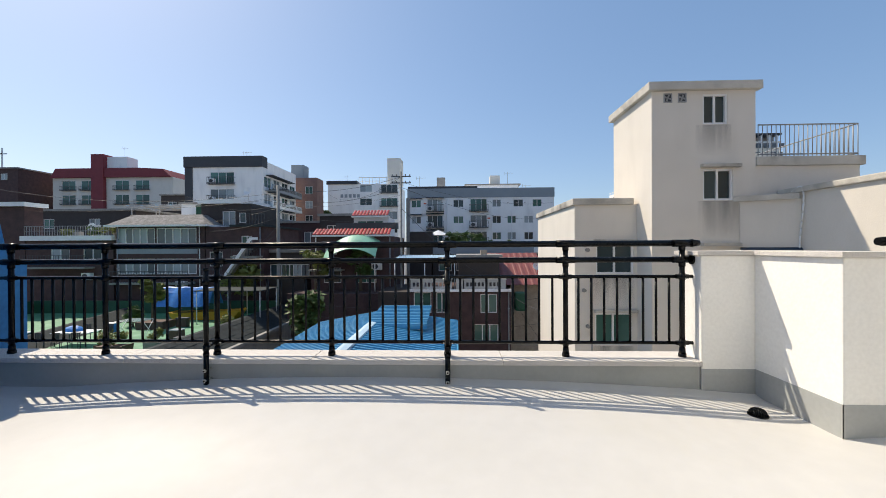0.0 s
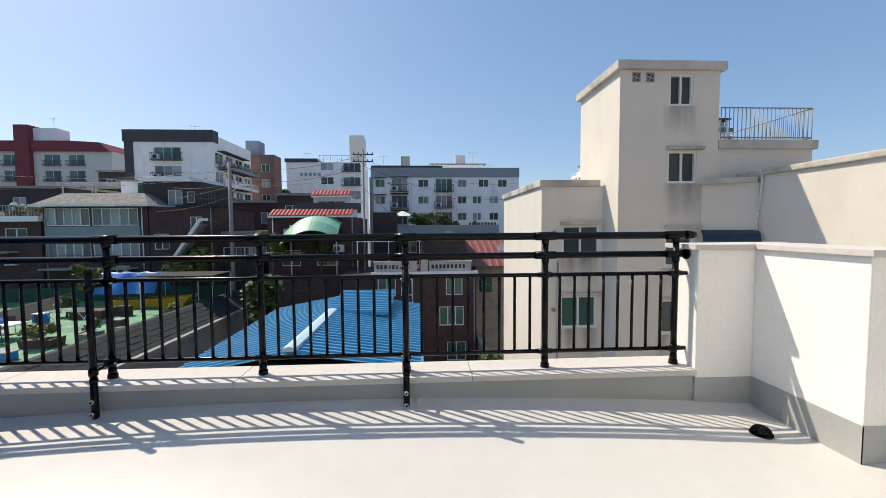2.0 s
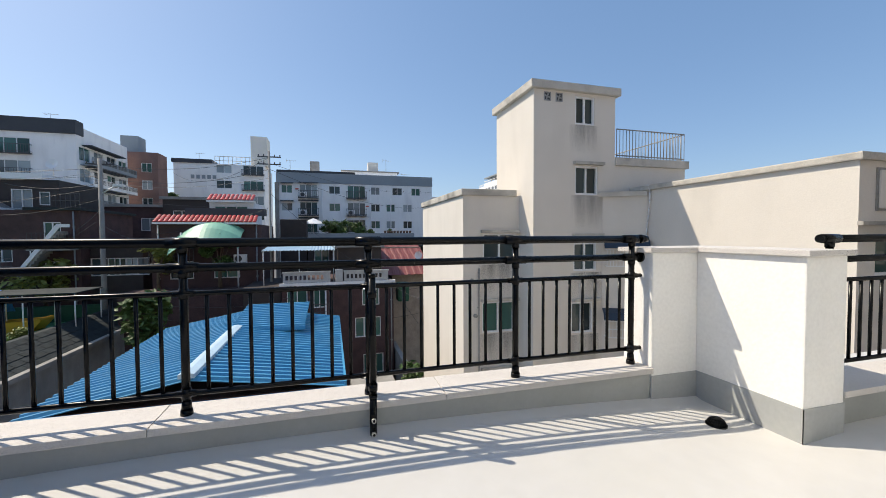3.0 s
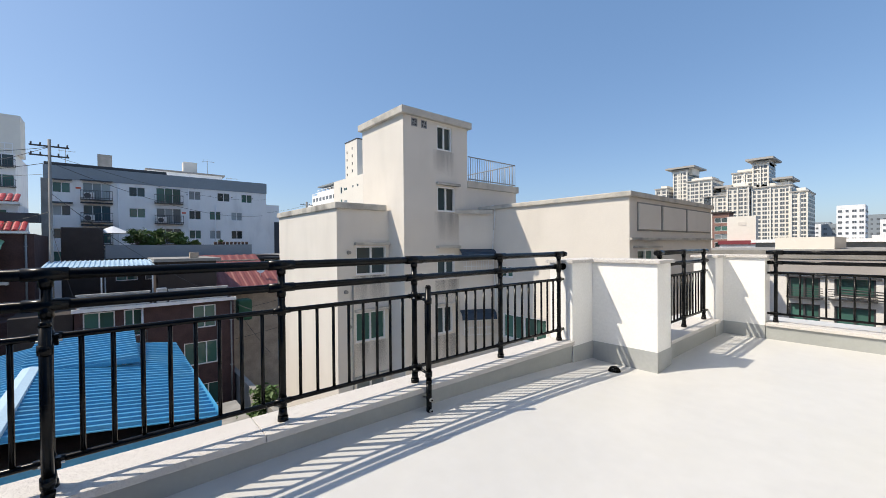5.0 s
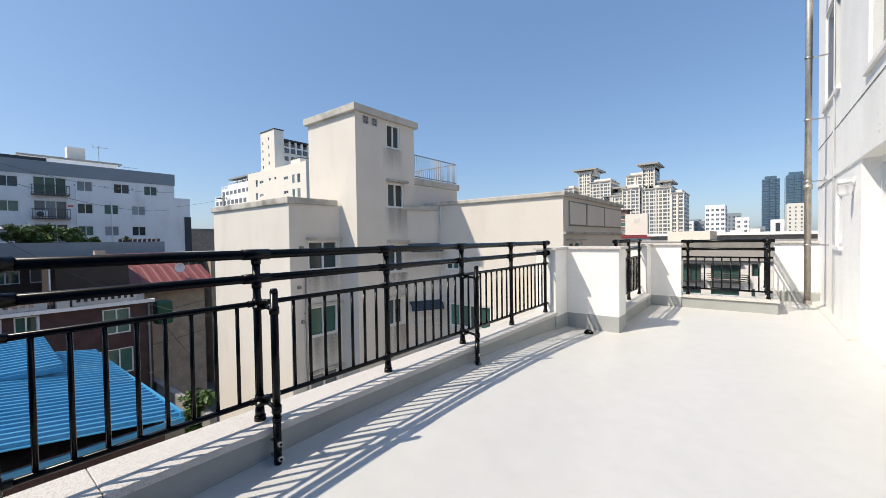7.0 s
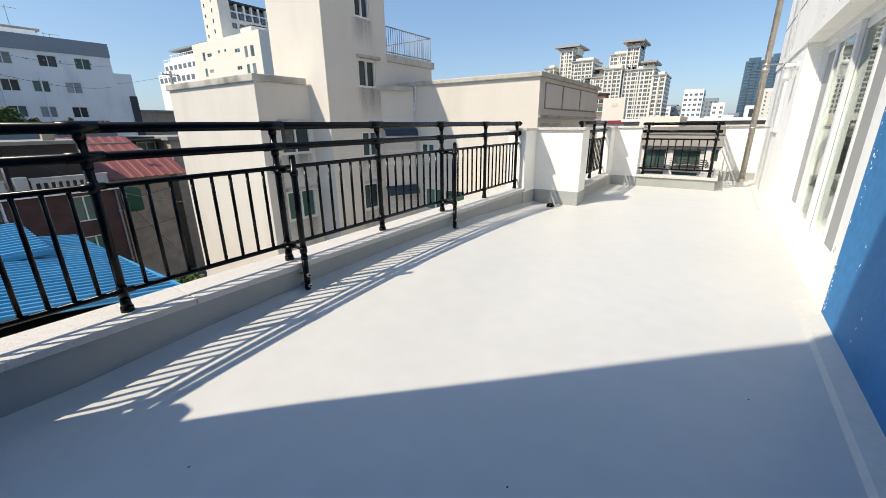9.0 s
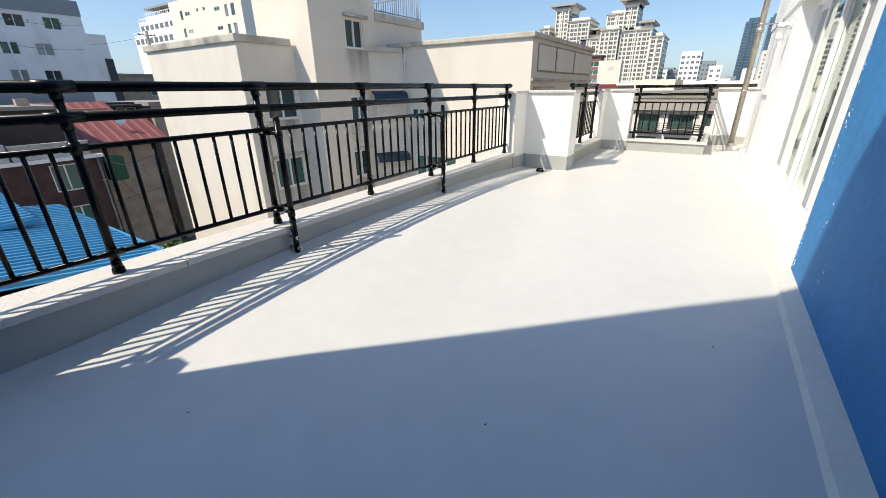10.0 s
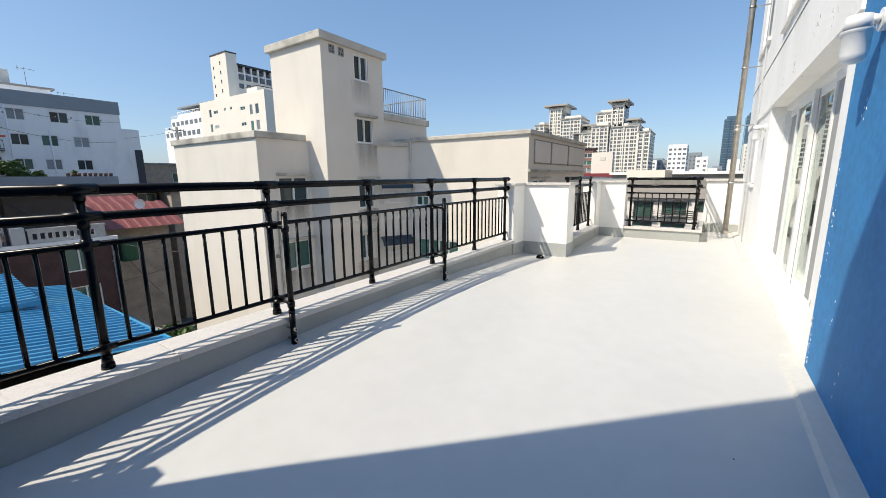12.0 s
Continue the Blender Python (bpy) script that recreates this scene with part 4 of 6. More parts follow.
quad_box(bm, 5.6, 12.5, 0.1, 0.18, 13.75 - GROUND, 13.85 - GROUND)
quad_box(bm, 5.6, 12.5, 0.1, 0.18, 13.1 - GROUND, 13.17 - GROUND)
part("roof_railing", bm, APTW, apb)
rows = [(x, 13.6 - 3.0 * k, 3.0, 2.0, 2) for x in (2.0, 6.2, 13.6, 18.0) for k in range(4)]
apm = building("apartment_block", "beige apartment block with a maroon roof and stair tower", -85.0, -59.0, 80.0, 92.0, GROUND, 16.2, BEIGE, front=rows, glass=GREENGL)
bm = bmesh.new()
prism(bm, [(0, 0), (26, 0), (24.3, 1.6), (19, 1.9), (1.2, 1.9)], -0.6, 8.0, "y")
o = part("mansard_roof", bm, REDPAINT, apm, "maroon painted roof")
o.location = (0, 0, 16.2 - GROUND)
local_part(apm, "stair_tower", [(-75.9, -73.3, 79.2, 83.0, GROUND, 21.0)], REDPAINT)
local_part(apm, "stair_head", [(-73.3, -69.0, 80.2, 83.0, 18.0, 20.6)], APTW)
for x in (2.0, 6.2, 13.6, 18.0):
    for k in range(3):
        balcony(apm, x, 13.6 - 3.0 * k - GROUND, 3.0)
antenna(-71, 82, 20.6, 2.5)

# ---- roofs and small houses below the terrace ----
def corrugated(bm, p0, p1, p2, p3, pitch=0.2, depth=0.045):
    """A ribbed sheet over the patch p0 p1 p2 p3; ribs run from the edge p0-p1 to the edge p3-p2."""
    p0, p1, p2, p3 = map(Vector, (p0, p1, p2, p3))
    n = max(2, round((p1 - p0).length / pitch))
    up = (p1 - p0).cross(p3 - p0).normalized()
    if up.z < 0:
        up = -up
    rows = []
    for k in range(n + 1):
        for f, h in ((0.0, 0.0), (0.22, 0.0), (0.36, 1.0), (0.64, 1.0), (0.78, 0.0)):
            t = (k + f) / n
            if t > 1:
                break
            rows.append((p0.lerp(p1, t) + up * h * depth, p3.lerp(p2, t) + up * h * depth))
    vs = [(bm.verts.new(a), bm.verts.new(b), bm.verts.new(b - up * 0.02), bm.verts.new(a - up * 0.02)) for a, b in rows]
    for a, b in zip(vs, vs[1:]):
        for i in range(4):
            j = (i + 1) % 4
            bm.faces.new((a[i], b[i], b[j], a[j]))
    bm.faces.new(vs[0])
    bm.faces.new(vs[-1][::-1])


blue = thing("blue_roof_house", "low house under a blue ribbed metal roof", "house", at=(-6.3, 11.6, GROUND))
local_part(blue, "wall", [(-6.1, 0.05, 11.9, 19.5, GROUND, -2.75)], BRICK)
ox, oy, oz = blue.location
L = lambda x, y, z: (x - ox, y - oy, z - oz)
bm = bmesh.new()
corrugated(bm, L(0.28, 11.5, -2.62), L(0.28, 19.8, -2.5), L(-3.3, 19.8, -1.98), L(-3.3, 11.5, -2.1), 0.27, 0.07)
part("roof_slope", bm, BLUETIN, blue, "blue ribbed metal sheets")
bm = bmesh.new()
corrugated(bm, L(-6.6, 11.5, -2.72), L(-6.6, 19.8, -2.6), L(-3.3, 19.8, -1.98), L(-3.3, 11.5, -2.1), 0.27, 0.07)
part("roof_slope", bm, BLUETIN, blue, "blue ribbed metal sheets")
bm = bmesh.new()
prism(bm, [(-3.47 - ox, -1.96 - oz), (-3.3 - ox, -1.92 - oz), (-3.13 - ox, -1.96 - oz), (-3.13 - ox, -2.06 - oz), (-3.47 - ox, -2.06 - oz)], -0.12, 5.0, "y")
part("ridge_cap", bm, PALEBLUE, blue, "pale weathered ridge flashing")
bm = bmesh.new()
quad_box(bm, 6.54, 6.60, -0.1, 8.2, -2.72 - oz, -2.50 - oz)
quad_box(bm, 0.0, 6.60, -0.16, -0.1, -2.85 - oz, -2.62 - oz)
part("eave_trim", bm, BLUETIN, blue)
sky_box = thing("roof_hatch", "raised hatch with a blue ribbed lid on the blue roof", "roof hatch", at=(-3.35, 16.3, -2.38))
bm = bmesh.new()
prism(bm, [(0.35, -0.15), (2.05, -0.35), (2.05, 0.36), (0.35, 0.36)], 0.3, 3.2, "y")
part("body", bm, CREAM, sky_box)
bm = bmesh.new()
corrugated(bm, (2.35, 0, 0.32), (2.35, 3.4, 0.62), (-0.15, 3.4, 0.62), (-0.15, 0, 0.32), 0.27, 0.07)
quad_box(bm, -0.17, 2.37, -0.03, 0.0, 0.20, 0.34)
part("lid", bm, BLUETIN, sky_box, "blue ribbed metal lid")

# flat roof garden with green coating and shingled edge
gh = thing("roof_garden_house", "house with a green coated roof garden and shingled edge", "house", at=(-34.0, 14.0, GROUND))
ox, oy, oz = gh.location
local_part(gh, "wall", [(-34.0, -12.0, 14.0, 31.0, GROUND, -4.3)], CONC)
local_part(gh, "roof_floor", [(-34.0, -13.6, 14.0, 31.0, -4.3, -4.0)], GREENF, "green waterproof roof coating")
bm = bmesh.new()
prism(bm, [(-13.7 - ox, -4.0 - oz), (-13.7 - ox, -3.3 - oz), (-13.4 - ox, -3.3 - oz), (-12.0 - ox, -4.2 - oz), (-12.0 - ox, -4.3 - oz), (-13.7 - ox, -4.3 - oz)], 0.0, 17.0, "y")
part("shingled_edge", bm, SHINGLE, gh, "dark shingled sloping roof edge")
local_part(gh, "gutter", [(-12.0, -11.75, 13.8, 31.2, -4.35, -4.15)], CONC, "pale concrete gutter edge")
local_part(gh, "back_wall", [(-34.0, -13.7, 30.8, 31.0, -4.0, -3.0)], GREENP, "dark green painted parapet")
local_part(gh, "side_wall", [(-34.2, -34.0, 14.0, 31.0, -4.0, -3.0)], GREENP)
bm = bmesh.new()
rng = random.Random(11)
for k in range(26):
    for j in range(5):
        y = 0.1 + 0.65 * k + (0.32 if j % 2 else 0)
        a, b = j / 5, (j + 1) / 5
        x0, z0, x1, z1 = -13.4 + 1.4 * a, -3.3 - 0.9 * a, -13.4 + 1.4 * b, -3.3 - 0.9 * b
        e = rng.uniform(0.015, 0.04)
        vs = [bm.verts.new((p[0] - ox, p[1], p[2] - oz)) for p in ((x0, y, z0 + 0.01), (x1, y, z1 + e), (x1, y + 0.6, z1 + e), (x0, y + 0.6, z0 + 0.01))]
        bm.faces.new(vs)
        lo = [bm.verts.new((x1 - ox, yy, z1 - oz)) for yy in (y, y + 0.6)]
        bm.faces.new((vs[1], lo[0], lo[1], vs[2]))
tagged(part("shingles", bm, SHINGLE, gh), kind="stuff")
bm = bmesh.new()
prism(bm, [(-0.3, 0.0), (-0.1, 0.62), (0.12, 0.62), (1.15, 0.0)], 0.0, 16.4, "y")
ridge = part("shingled_ridge", bm, SHINGLE, gh, "dark shingled upstand across the roof")
ridge.matrix_local = pose(-20.6 - ox, 14.0 - oy, -4.0 - oz, 0, 0, 16.7)
bm = bmesh.new()
quad_box(bm, -0.14, 0.16, 0.0, 16.4, 0.625, 0.66)
part("ridge_cap", bm, GREENF, gh, "pale green coated cap").matrix_local = ridge.matrix_local


def garden_table(x, y, z):
    t = thing("garden_table", "white topped garden table on the green roof", "table", at=(x, y, z))
    bm = bmesh.new()
    quad_box(bm, -1.0, 1.0, -0.5, 0.5, 0.68, 0.73)
    part("tabletop", bm, PVC, t, bevel=0.01)
    for a in (-0.85, 0.85):
        for b in (-0.4, 0.4):
            bm = bmesh.new()
            tube(bm, (a, b, 0), (a, b, 0.68), 0.03, 8)
            part("leg", bm, DARKFR, t)


def garden_chair(x, y, z, turn):
    c = thing("garden_chair", "dark garden chair beside the table", "chair", "garden chairs", at=(x, y, z))
    c.rotation_euler = (0, 0, radians(turn))
    bm = bmesh.new()
    quad_box(bm, -0.22, 0.22, -0.22, 0.22, 0.42, 0.46)
    part("seat", bm, DARKFR, c, bevel=0.01)
    bm = bmesh.new()
    for k in range(5):
        quad_box(bm, -0.2 + 0.09 * k, -0.15 + 0.09 * k, 0.2, 0.23, 0.46, 0.86)
    quad_box(bm, -0.22, 0.22, 0.195, 0.235, 0.84, 0.9)
    part("backrest", bm, DARKFR, c)
    for a in (-0.19, 0.19):
        for b in (-0.19, 0.19):
            bm = bmesh.new()
            tube(bm, (a, b, 0), (a, b, 0.42), 0.018, 6)
            part("leg", bm, DARKFR, c)


garden_table(-20.3, 20.8, -4.0)
for x, y, a in ((-21.2, 19.9, 180), (-20.2, 19.8, 175), (-19.3, 19.9, 190), (-20.8, 21.7, 5), (-19.6, 21.8, -8)):
    garden_chair(x, y, -4.0, a)
p = thing("parasol_cover", "folded blue parasol cloth on the table", "parasol", at=(-20.6, 20.9, -3.27))
bm = bmesh.new()
bmesh.ops.create_icosphere(bm, subdivisions=2, radius=0.5)
for v in bm.verts:
    v.co = Vector((v.co.x * 1.1, v.co.y * 0.7, max(0, v.co.z) * 0.6 + 0.05 * noise.noise(v.co * 4)))
part("cloth", bm, TARP, p)


def leaves(bm, centre, radius, count, size, rng, squash=1.0):
    c = Vector(centre)
    for k in range(count):
        d = Vector((rng.gauss(0, 1), rng.gauss(0, 1), rng.gauss(0, 1))).normalized() * radius * rng.uniform(0.35, 1.05)
        d.z *= squash
        q = Euler((rng.uniform(-1, 1), rng.uniform(-1, 1), rng.uniform(0, 6.3))).to_matrix()
        s = size * rng.uniform(0.6, 1.4)
        pts = [(0, -s, 0), (s * 0.45, 0, s * 0.1), (0, s, 0), (-s * 0.45, 0, s * 0.1)]
        bm.faces.new([bm.verts.new(c + d + q @ Vector(pt)) for pt in pts])


def shrub(x, y, z, w, h, material, label, seed, clumps=9, category="shrub", trunk=True):
    """A tapered stem with limbs and many small leaves in uneven clumps."""
    rng = random.Random(seed)
    t = thing("shrub" if category == "shrub" else "tree", label, category, at=(x, y, z))
    bm = bmesh.new()
    tube(bm, (0, 0, 0), (0, 0, h * 0.5), 0.03 * h + 0.02, 8, 0.015 * h)
    spots = []
    for k in range(clumps):
        a = rng.uniform(0, 6.28)
        q = Vector((w * 0.36 * math.cos(a) * rng.uniform(0.3, 1.1), w * 0.36 * math.sin(a) * rng.uniform(0.3, 1.1), h * rng.uniform(0.35, 0.85)))
        spots.append(q)
        tube(bm, (0, 0, h * 0.3), q, 0.012 * h, 5, 0.005 * h, cap=False)
    part("trunk", bm, BARK, t)
    bm = bmesh.new()
    for q in spots:
        leaves(bm, q, w * rng.uniform(0.16, 0.28), 110, 0.05 * (w + h) / 2 + 0.03, rng, 0.8)
    part("crown", bm, material, t)
    return t


def planter(x, y, z, w, d, h, material, label):
    p = thing("planter", label, "planter", "planters", at=(x, y, z))
    bm = bmesh.new()
    prism(bm, [(-w / 2 * 0.9, 0), (w / 2 * 0.9, 0), (w / 2, h), (w / 2 - 0.04, h), (w / 2 - 0.05, h - 0.05), (-w / 2 + 0.05, h - 0.05), (-w / 2 + 0.04, h), (-w / 2, h)], -d / 2, d / 2, "y")
    part("trough", bm, material, p)
    return p


planter(-16.9, 19.3, -4.0, 1.5, 0.7, 0.4, TERRA, "dark planter trough with flowers on the green roof")
shrub(-16.9, 19.3, -3.65, 1.5, 0.6, LEAFY, "yellow-green flowering plants in a trough", 3, 8)
planter(-15.2, 19.8, -4.0, 0.8, 0.6, 0.5, CONC, "grey planter box on the green roof")
shrub(-15.2, 19.8, -3.55, 0.9, 0.6, LEAFY, "orange-green flowers in a grey planter", 4, 6)
planter(-19.4, 25.2, -4.0, 1.9, 1.2, 0.5, TERRA, "dark planter under the climbing plant")
shrub(-19.6, 25.2, -3.6, 1.4, 3.2, LEAFY, "tall climbing plant with yellowing leaves", 6, 12)
shrub(-17.2, 31.4, -3.5, 3.4, 3.4, LEAFY, "leafy bush beside the blue cover", 8, 14)
shrub(-9.4, 25.5, -6.0, 2.6, 4.6, LEAF, "dark shrub between the roofs", 9, 16)
boat = thing("yellow_tub", "long yellow plastic tub on the green roof", "tub", at=(-18.2, 28.6, -4.0))
bm = bmesh.new()
prism(bm, [(-2.6, 0.55), (-2.2, 0.0), (2.2, 0.0), (2.7, 0.6), (2.6, 0.75), (2.3, 0.62), (-2.2, 0.45)], -0.6, 0.6, "y")
part("hull", bm, YELLOW, boat, bevel=0.03)
tp = thing("tarp_cover", "bright blue tarpaulin hung over a frame", "tarpaulin", at=(-19.4, 28.0, -4.0))
bm = bmesh.new()
bmesh.ops.create_grid(bm, x_segments=24, y_segments=12, size=1)
for v in bm.verts:
    u, w = v.co.x, v.co.y
    v.co = Vector((u * 1.9, 0.5 + w * 0.9 + 0.12 * math.sin(7 * u), 1.0 + 1.35 * (1 - abs(w) ** 1.6) - 0.1 * noise.noise(Vector((u * 3, w * 3, 0)))))
part("sheet", bm, TARP, tp)
for x in (-1.8, 1.8):
    bm = bmesh.new()
    tube(bm, (x, 0.5, 0), (x, 0.5, 2.3), 0.03, 6)
    part("pole", bm, STEEL, tp)
sh = thing("garden_shelter", "thin grey roof shelter on slim posts", "shelter", at=(-15.0, 27.5, -4.0))
bm = bmesh.new()
quad_box(bm, -2.6, 2.0, -1.2, 1.4, 2.25, 2.31)
part("roof", bm, SHINGLE, sh)
for x in (-2.5, -0.3, 1.9):
    for y in (-1.1, 1.3):
        bm = bmesh.new()
        tube(bm, (x, y, 0), (x, y, 2.25), 0.035, 6)
        part("post", bm, PVC, sh)
dr = thing("drying_rack", "white folding laundry rack on the green roof", "drying rack", at=(-18.6, 22.6, -4.0))
bm = bmesh.new()
for a in (-0.8, 0.8):
    tube(bm, (a, -0.4, 0), (a, 0.4, 1.0), 0.015, 6)
    tube(bm, (a, 0.4, 0), (a, -0.4, 1.0), 0.015, 6)
for k in range(8):
    tube(bm, (-0.8, -0.5 + 0.14 * k, 1.0), (0.8, -0.5 + 0.14 * k, 1.0), 0.01, 6)
part("frame", bm, PVC, dr)

BALU = mat("weathered_white_cement", (0.50, 0.50, 0.49), 0.85, 0.15, 3, 25, 0.2, stain=((0.25, 0.25, 0.24), 0.5), streak=1)
# brick house with a white balustrade
br = building("brick_house", "dark red brick house with a white balustraded roof terrace", -3.0, 3.9, 27.0, 33.0, GROUND, -1.75, BRICK,
              front=[(4.85, -3.3, 1.12, 1.28), (4.4, -5.38, 1.65, 1.3, 3), (1.85, -3.3, 0.75, 1.4), (0.3, -3.3, 1.2, 1.4), (4.9, -7.8, 1.3, 1.3), (1.0, -5.38, 1.6, 1.3, 3), (1.0, -7.8, 1.6, 1.3)], glass=GREENGL, category="house")
local_part(br, "cornice", [(-3.1, 4.0, 26.8, 27.0, -1.85, -1.68)], APTW)
for a, b in ((-2.9, -0.1), (0.75, 3.55)):
    bm = bmesh.new()
    holes = [(0.14 + 0.26 * k, 0.14 + 0.26 * k + 0.16, 0.16, 0.44) for k in range(int((b - a - 0.2) / 0.26))]
    facade(bm, pose(a + 3.0, -0.12, -1.66 - GROUND), b - a, 0.6, holes, 0.1)
    facade(bm, pose(b + 3.0, -0.02, -1.66 - GROUND, 0, 0, 180), b - a, 0.6, [(b - a - h[1], b - a - h[0], h[2], h[3]) for h in holes], 0.0)
    quad_box(bm, a + 3.0 - 0.04, b + 3.0 + 0.04, -0.16, 0.02, -1.06 - GROUND, -0.98 - GROUND)
    part("balustrade", bm, BALU, br, "white arched balustrade panel")
local_part(br, "balustrade_post", [(0.2, 0.65, 26.8, 27.25, -1.7, -0.9)], BALU, bevel=0.02)
up = building("upper_storey", "brown rendered upper storey with a flat grey roof slab", 0.4, 3.3, 28.5, 33.0, -1.74, 0.45, BROWN, category="house")
local_part(up, "roof_slab", [(0.2, 3.5, 28.2, 33.2, 0.45, 0.62)], CONC, "grey concrete roof slab")
local_part(up, "chimney", [(2.0, 2.45, 29, 29.4, 0.62, 0.95)], BRICKL)
aw = thing("awning_roof", "pale blue corrugated awning roof on posts", "awning", at=(-4.2, 27.6, -1.74))
bm = bmesh.new()
corrugated(bm, (0, 0, 2.05), (4.4, 0, 2.05), (4.4, 3.0, 2.3), (0, 3.0, 2.3), 0.2)
part("sheet", bm, PALEBLUE, aw)
for x in (0.1, 2.2, 4.3):
    bm = bmesh.new()
    tube(bm, (x, 0.1, -0.1), (x, 0.1, 2.05), 0.035, 6)
    part("post", bm, PVC, aw)
solid("dark_annex", [(-5.2, -3.05, 27.2, 33.0, GROUND, -1.9)], BROWN, "dark brown annex between the houses", "house", bevel=0.03)

# red roofed house
rh = thing("red_roof_house", "tan brick house under a faded red metal roof", "house", at=(3.9, 29.0, GROUND))
ox, oy, oz = rh.location
local_part(rh, "wall", [(4.2, 7.4, 29.4, 36.0, GROUND, -1.5)], BRICKL)
bm = bmesh.new()
corrugated(bm, (-0.4, -0.4, -1.55 - oz), (4.2, -0.4, -1.55 - oz), (4.2, 2.8, -0.2 - oz), (-0.4, 2.8, -0.2 - oz), 0.5, 0.03)
part("roof_slope", bm, REDTIN, rh, "faded red metal sheets")
bm = bmesh.new()
corrugated(bm, (-1.0, 2.2, -0.5 - oz), (3.2, 2.2, -0.5 - oz), (3.2, 5.5, 0.65 - oz), (-1.0, 5.5, 0.65 - oz), 0.5, 0.03)
part("roof_slope", bm, REDTIN, rh, "faded red metal sheets")
bm = bmesh.new()
prism(bm, [(-0.9, -0.62 - oz), (3.1, -0.62 - oz), (3.1, 0.3 - oz), (-0.9, 0.3 - oz)], 4.2, 5.2, "y")
part("gable", bm, BRICKL, rh)
dish = thing("satellite_dish", "small white satellite dish on the red roof", "satellite dish", at=(6.3, 30.3, -0.86))
bm = bmesh.new()
tube(bm, (0, 0, -0.1), (0, 0, 0.5), 0.025, 6)
part("mast", bm, STEEL, dish)
bm = bmesh.new()
for (r0, d0), (r1, d1) in (((0.02, 0.0), (0.15, 0.02)), ((0.15, 0.02), (0.3, 0.09))):
    tube(bm, (0, -0.05 - d0, 0.6), (0, -0.05 - d1, 0.6), r0, 16, r1, cap=False)
part("reflector", bm, PVC, dish)
gt = thing("green_net_box", "green netted box against the brick wall", "net box", at=(4.3, 27.6, -3.0))
bm = bmesh.new()
quad_box(bm, 0, 0.8, 0, 0.9, -0.3, 1.0)
part("net", bm, GREENP, gt, bevel=0.15)
solid("alley_wall", [(4.0, 4.3, 20.0, 28.9, GROUND, -6.3)], CONC, "stained concrete alley wall", "wall", bevel=0.02)
solid("alley_shed", [(0.9, 3.2, 20.5, 23.5, GROUND, -6.6)], CONC, "low grey concrete shed in the alley", "shed", bevel=0.04)
shrub(3.6, 21.5, -9.5, 2.2, 4.4, LEAF, "dark green shrub in the alley", 15, 12)

# roof garden before the white block
solid("brown_shed", [(-4.05, -2.0, 36.0, 38.5, GROUND, 2.62)], BROWN, "brown panelled rooftop shed", "shed", bevel=0.03)
gb = building("roof_garden_block", "low block with a grey roof garden wall", -1.9, 9.5, 36.0, 44.0, GROUND, 0.55, BROWN, front=[(0.5 + 1.6 * k, -1.0, 1.2, 1.2) for k in range(7)], category="building")
local_part(gb, "garden_wall", [(-1.9, 7.2, 35.9, 36.1, 0.55, 1.45)], APTG)
local_part(gb, "canopy", [(-1.0, 9.6, 34.9, 36.0, 0.3, 0.42)], DARK)
for k, (x, w, h) in enumerate(((-0.2, 1.7, 1.6), (0.9, 1.6, 1.7), (2.2, 1.6, 1.4), (3.3, 1.2, 1.1), (5.2, 0.7, 0.8))):
    shrub(x, 36.9, 0.6, w, h + 0.5, LEAF, "green garden shrub on the roof garden", 20 + k, 9)
shrub(-23.2, 67.5, 0.0, 2.6, 9.4, LEAF, "dark green tree between the apartment blocks", 77, 12)
um = thing("parasol", "white garden parasol on the roof garden", "parasol", at=(-1.5, 37.6, 0.55))
bm = bmesh.new()
tube(bm, (0, 0, 0), (0, 0, 2.2), 0.03, 6)
part("pole", bm, STEEL, um)
bm = bmesh.new()
tube(bm, (0, 0, 1.75), (0, 0, 2.25), 1.1, 8, 0.05, cap=False)
part("canopy", bm, PVC, um)
pots = thing("pot_row", "row of dark plant pots on the wall", "plant pots", at=(4.6, 36.0, 1.45))
for k in range(9):
    bm = bmesh.new()
    tube(bm, (0.28 * k, 0, 0), (0.28 * k, 0, 0.22), 0.09, 8, 0.12)
    part("pot", bm, TERRA, pots)

# tiled houses behind the mint canopy
th = building("tiled_house", "dark brick house with red tiled eaves", -11.3, -4.7, 31.0, 37.0, GROUND, 2.05, BRICK, front=[(1.0, -1.6, 1.4, 1.2), (3.6, -1.6, 1.6, 1.2), (0.8, -4.0, 1.4, 1.2)], category="house")


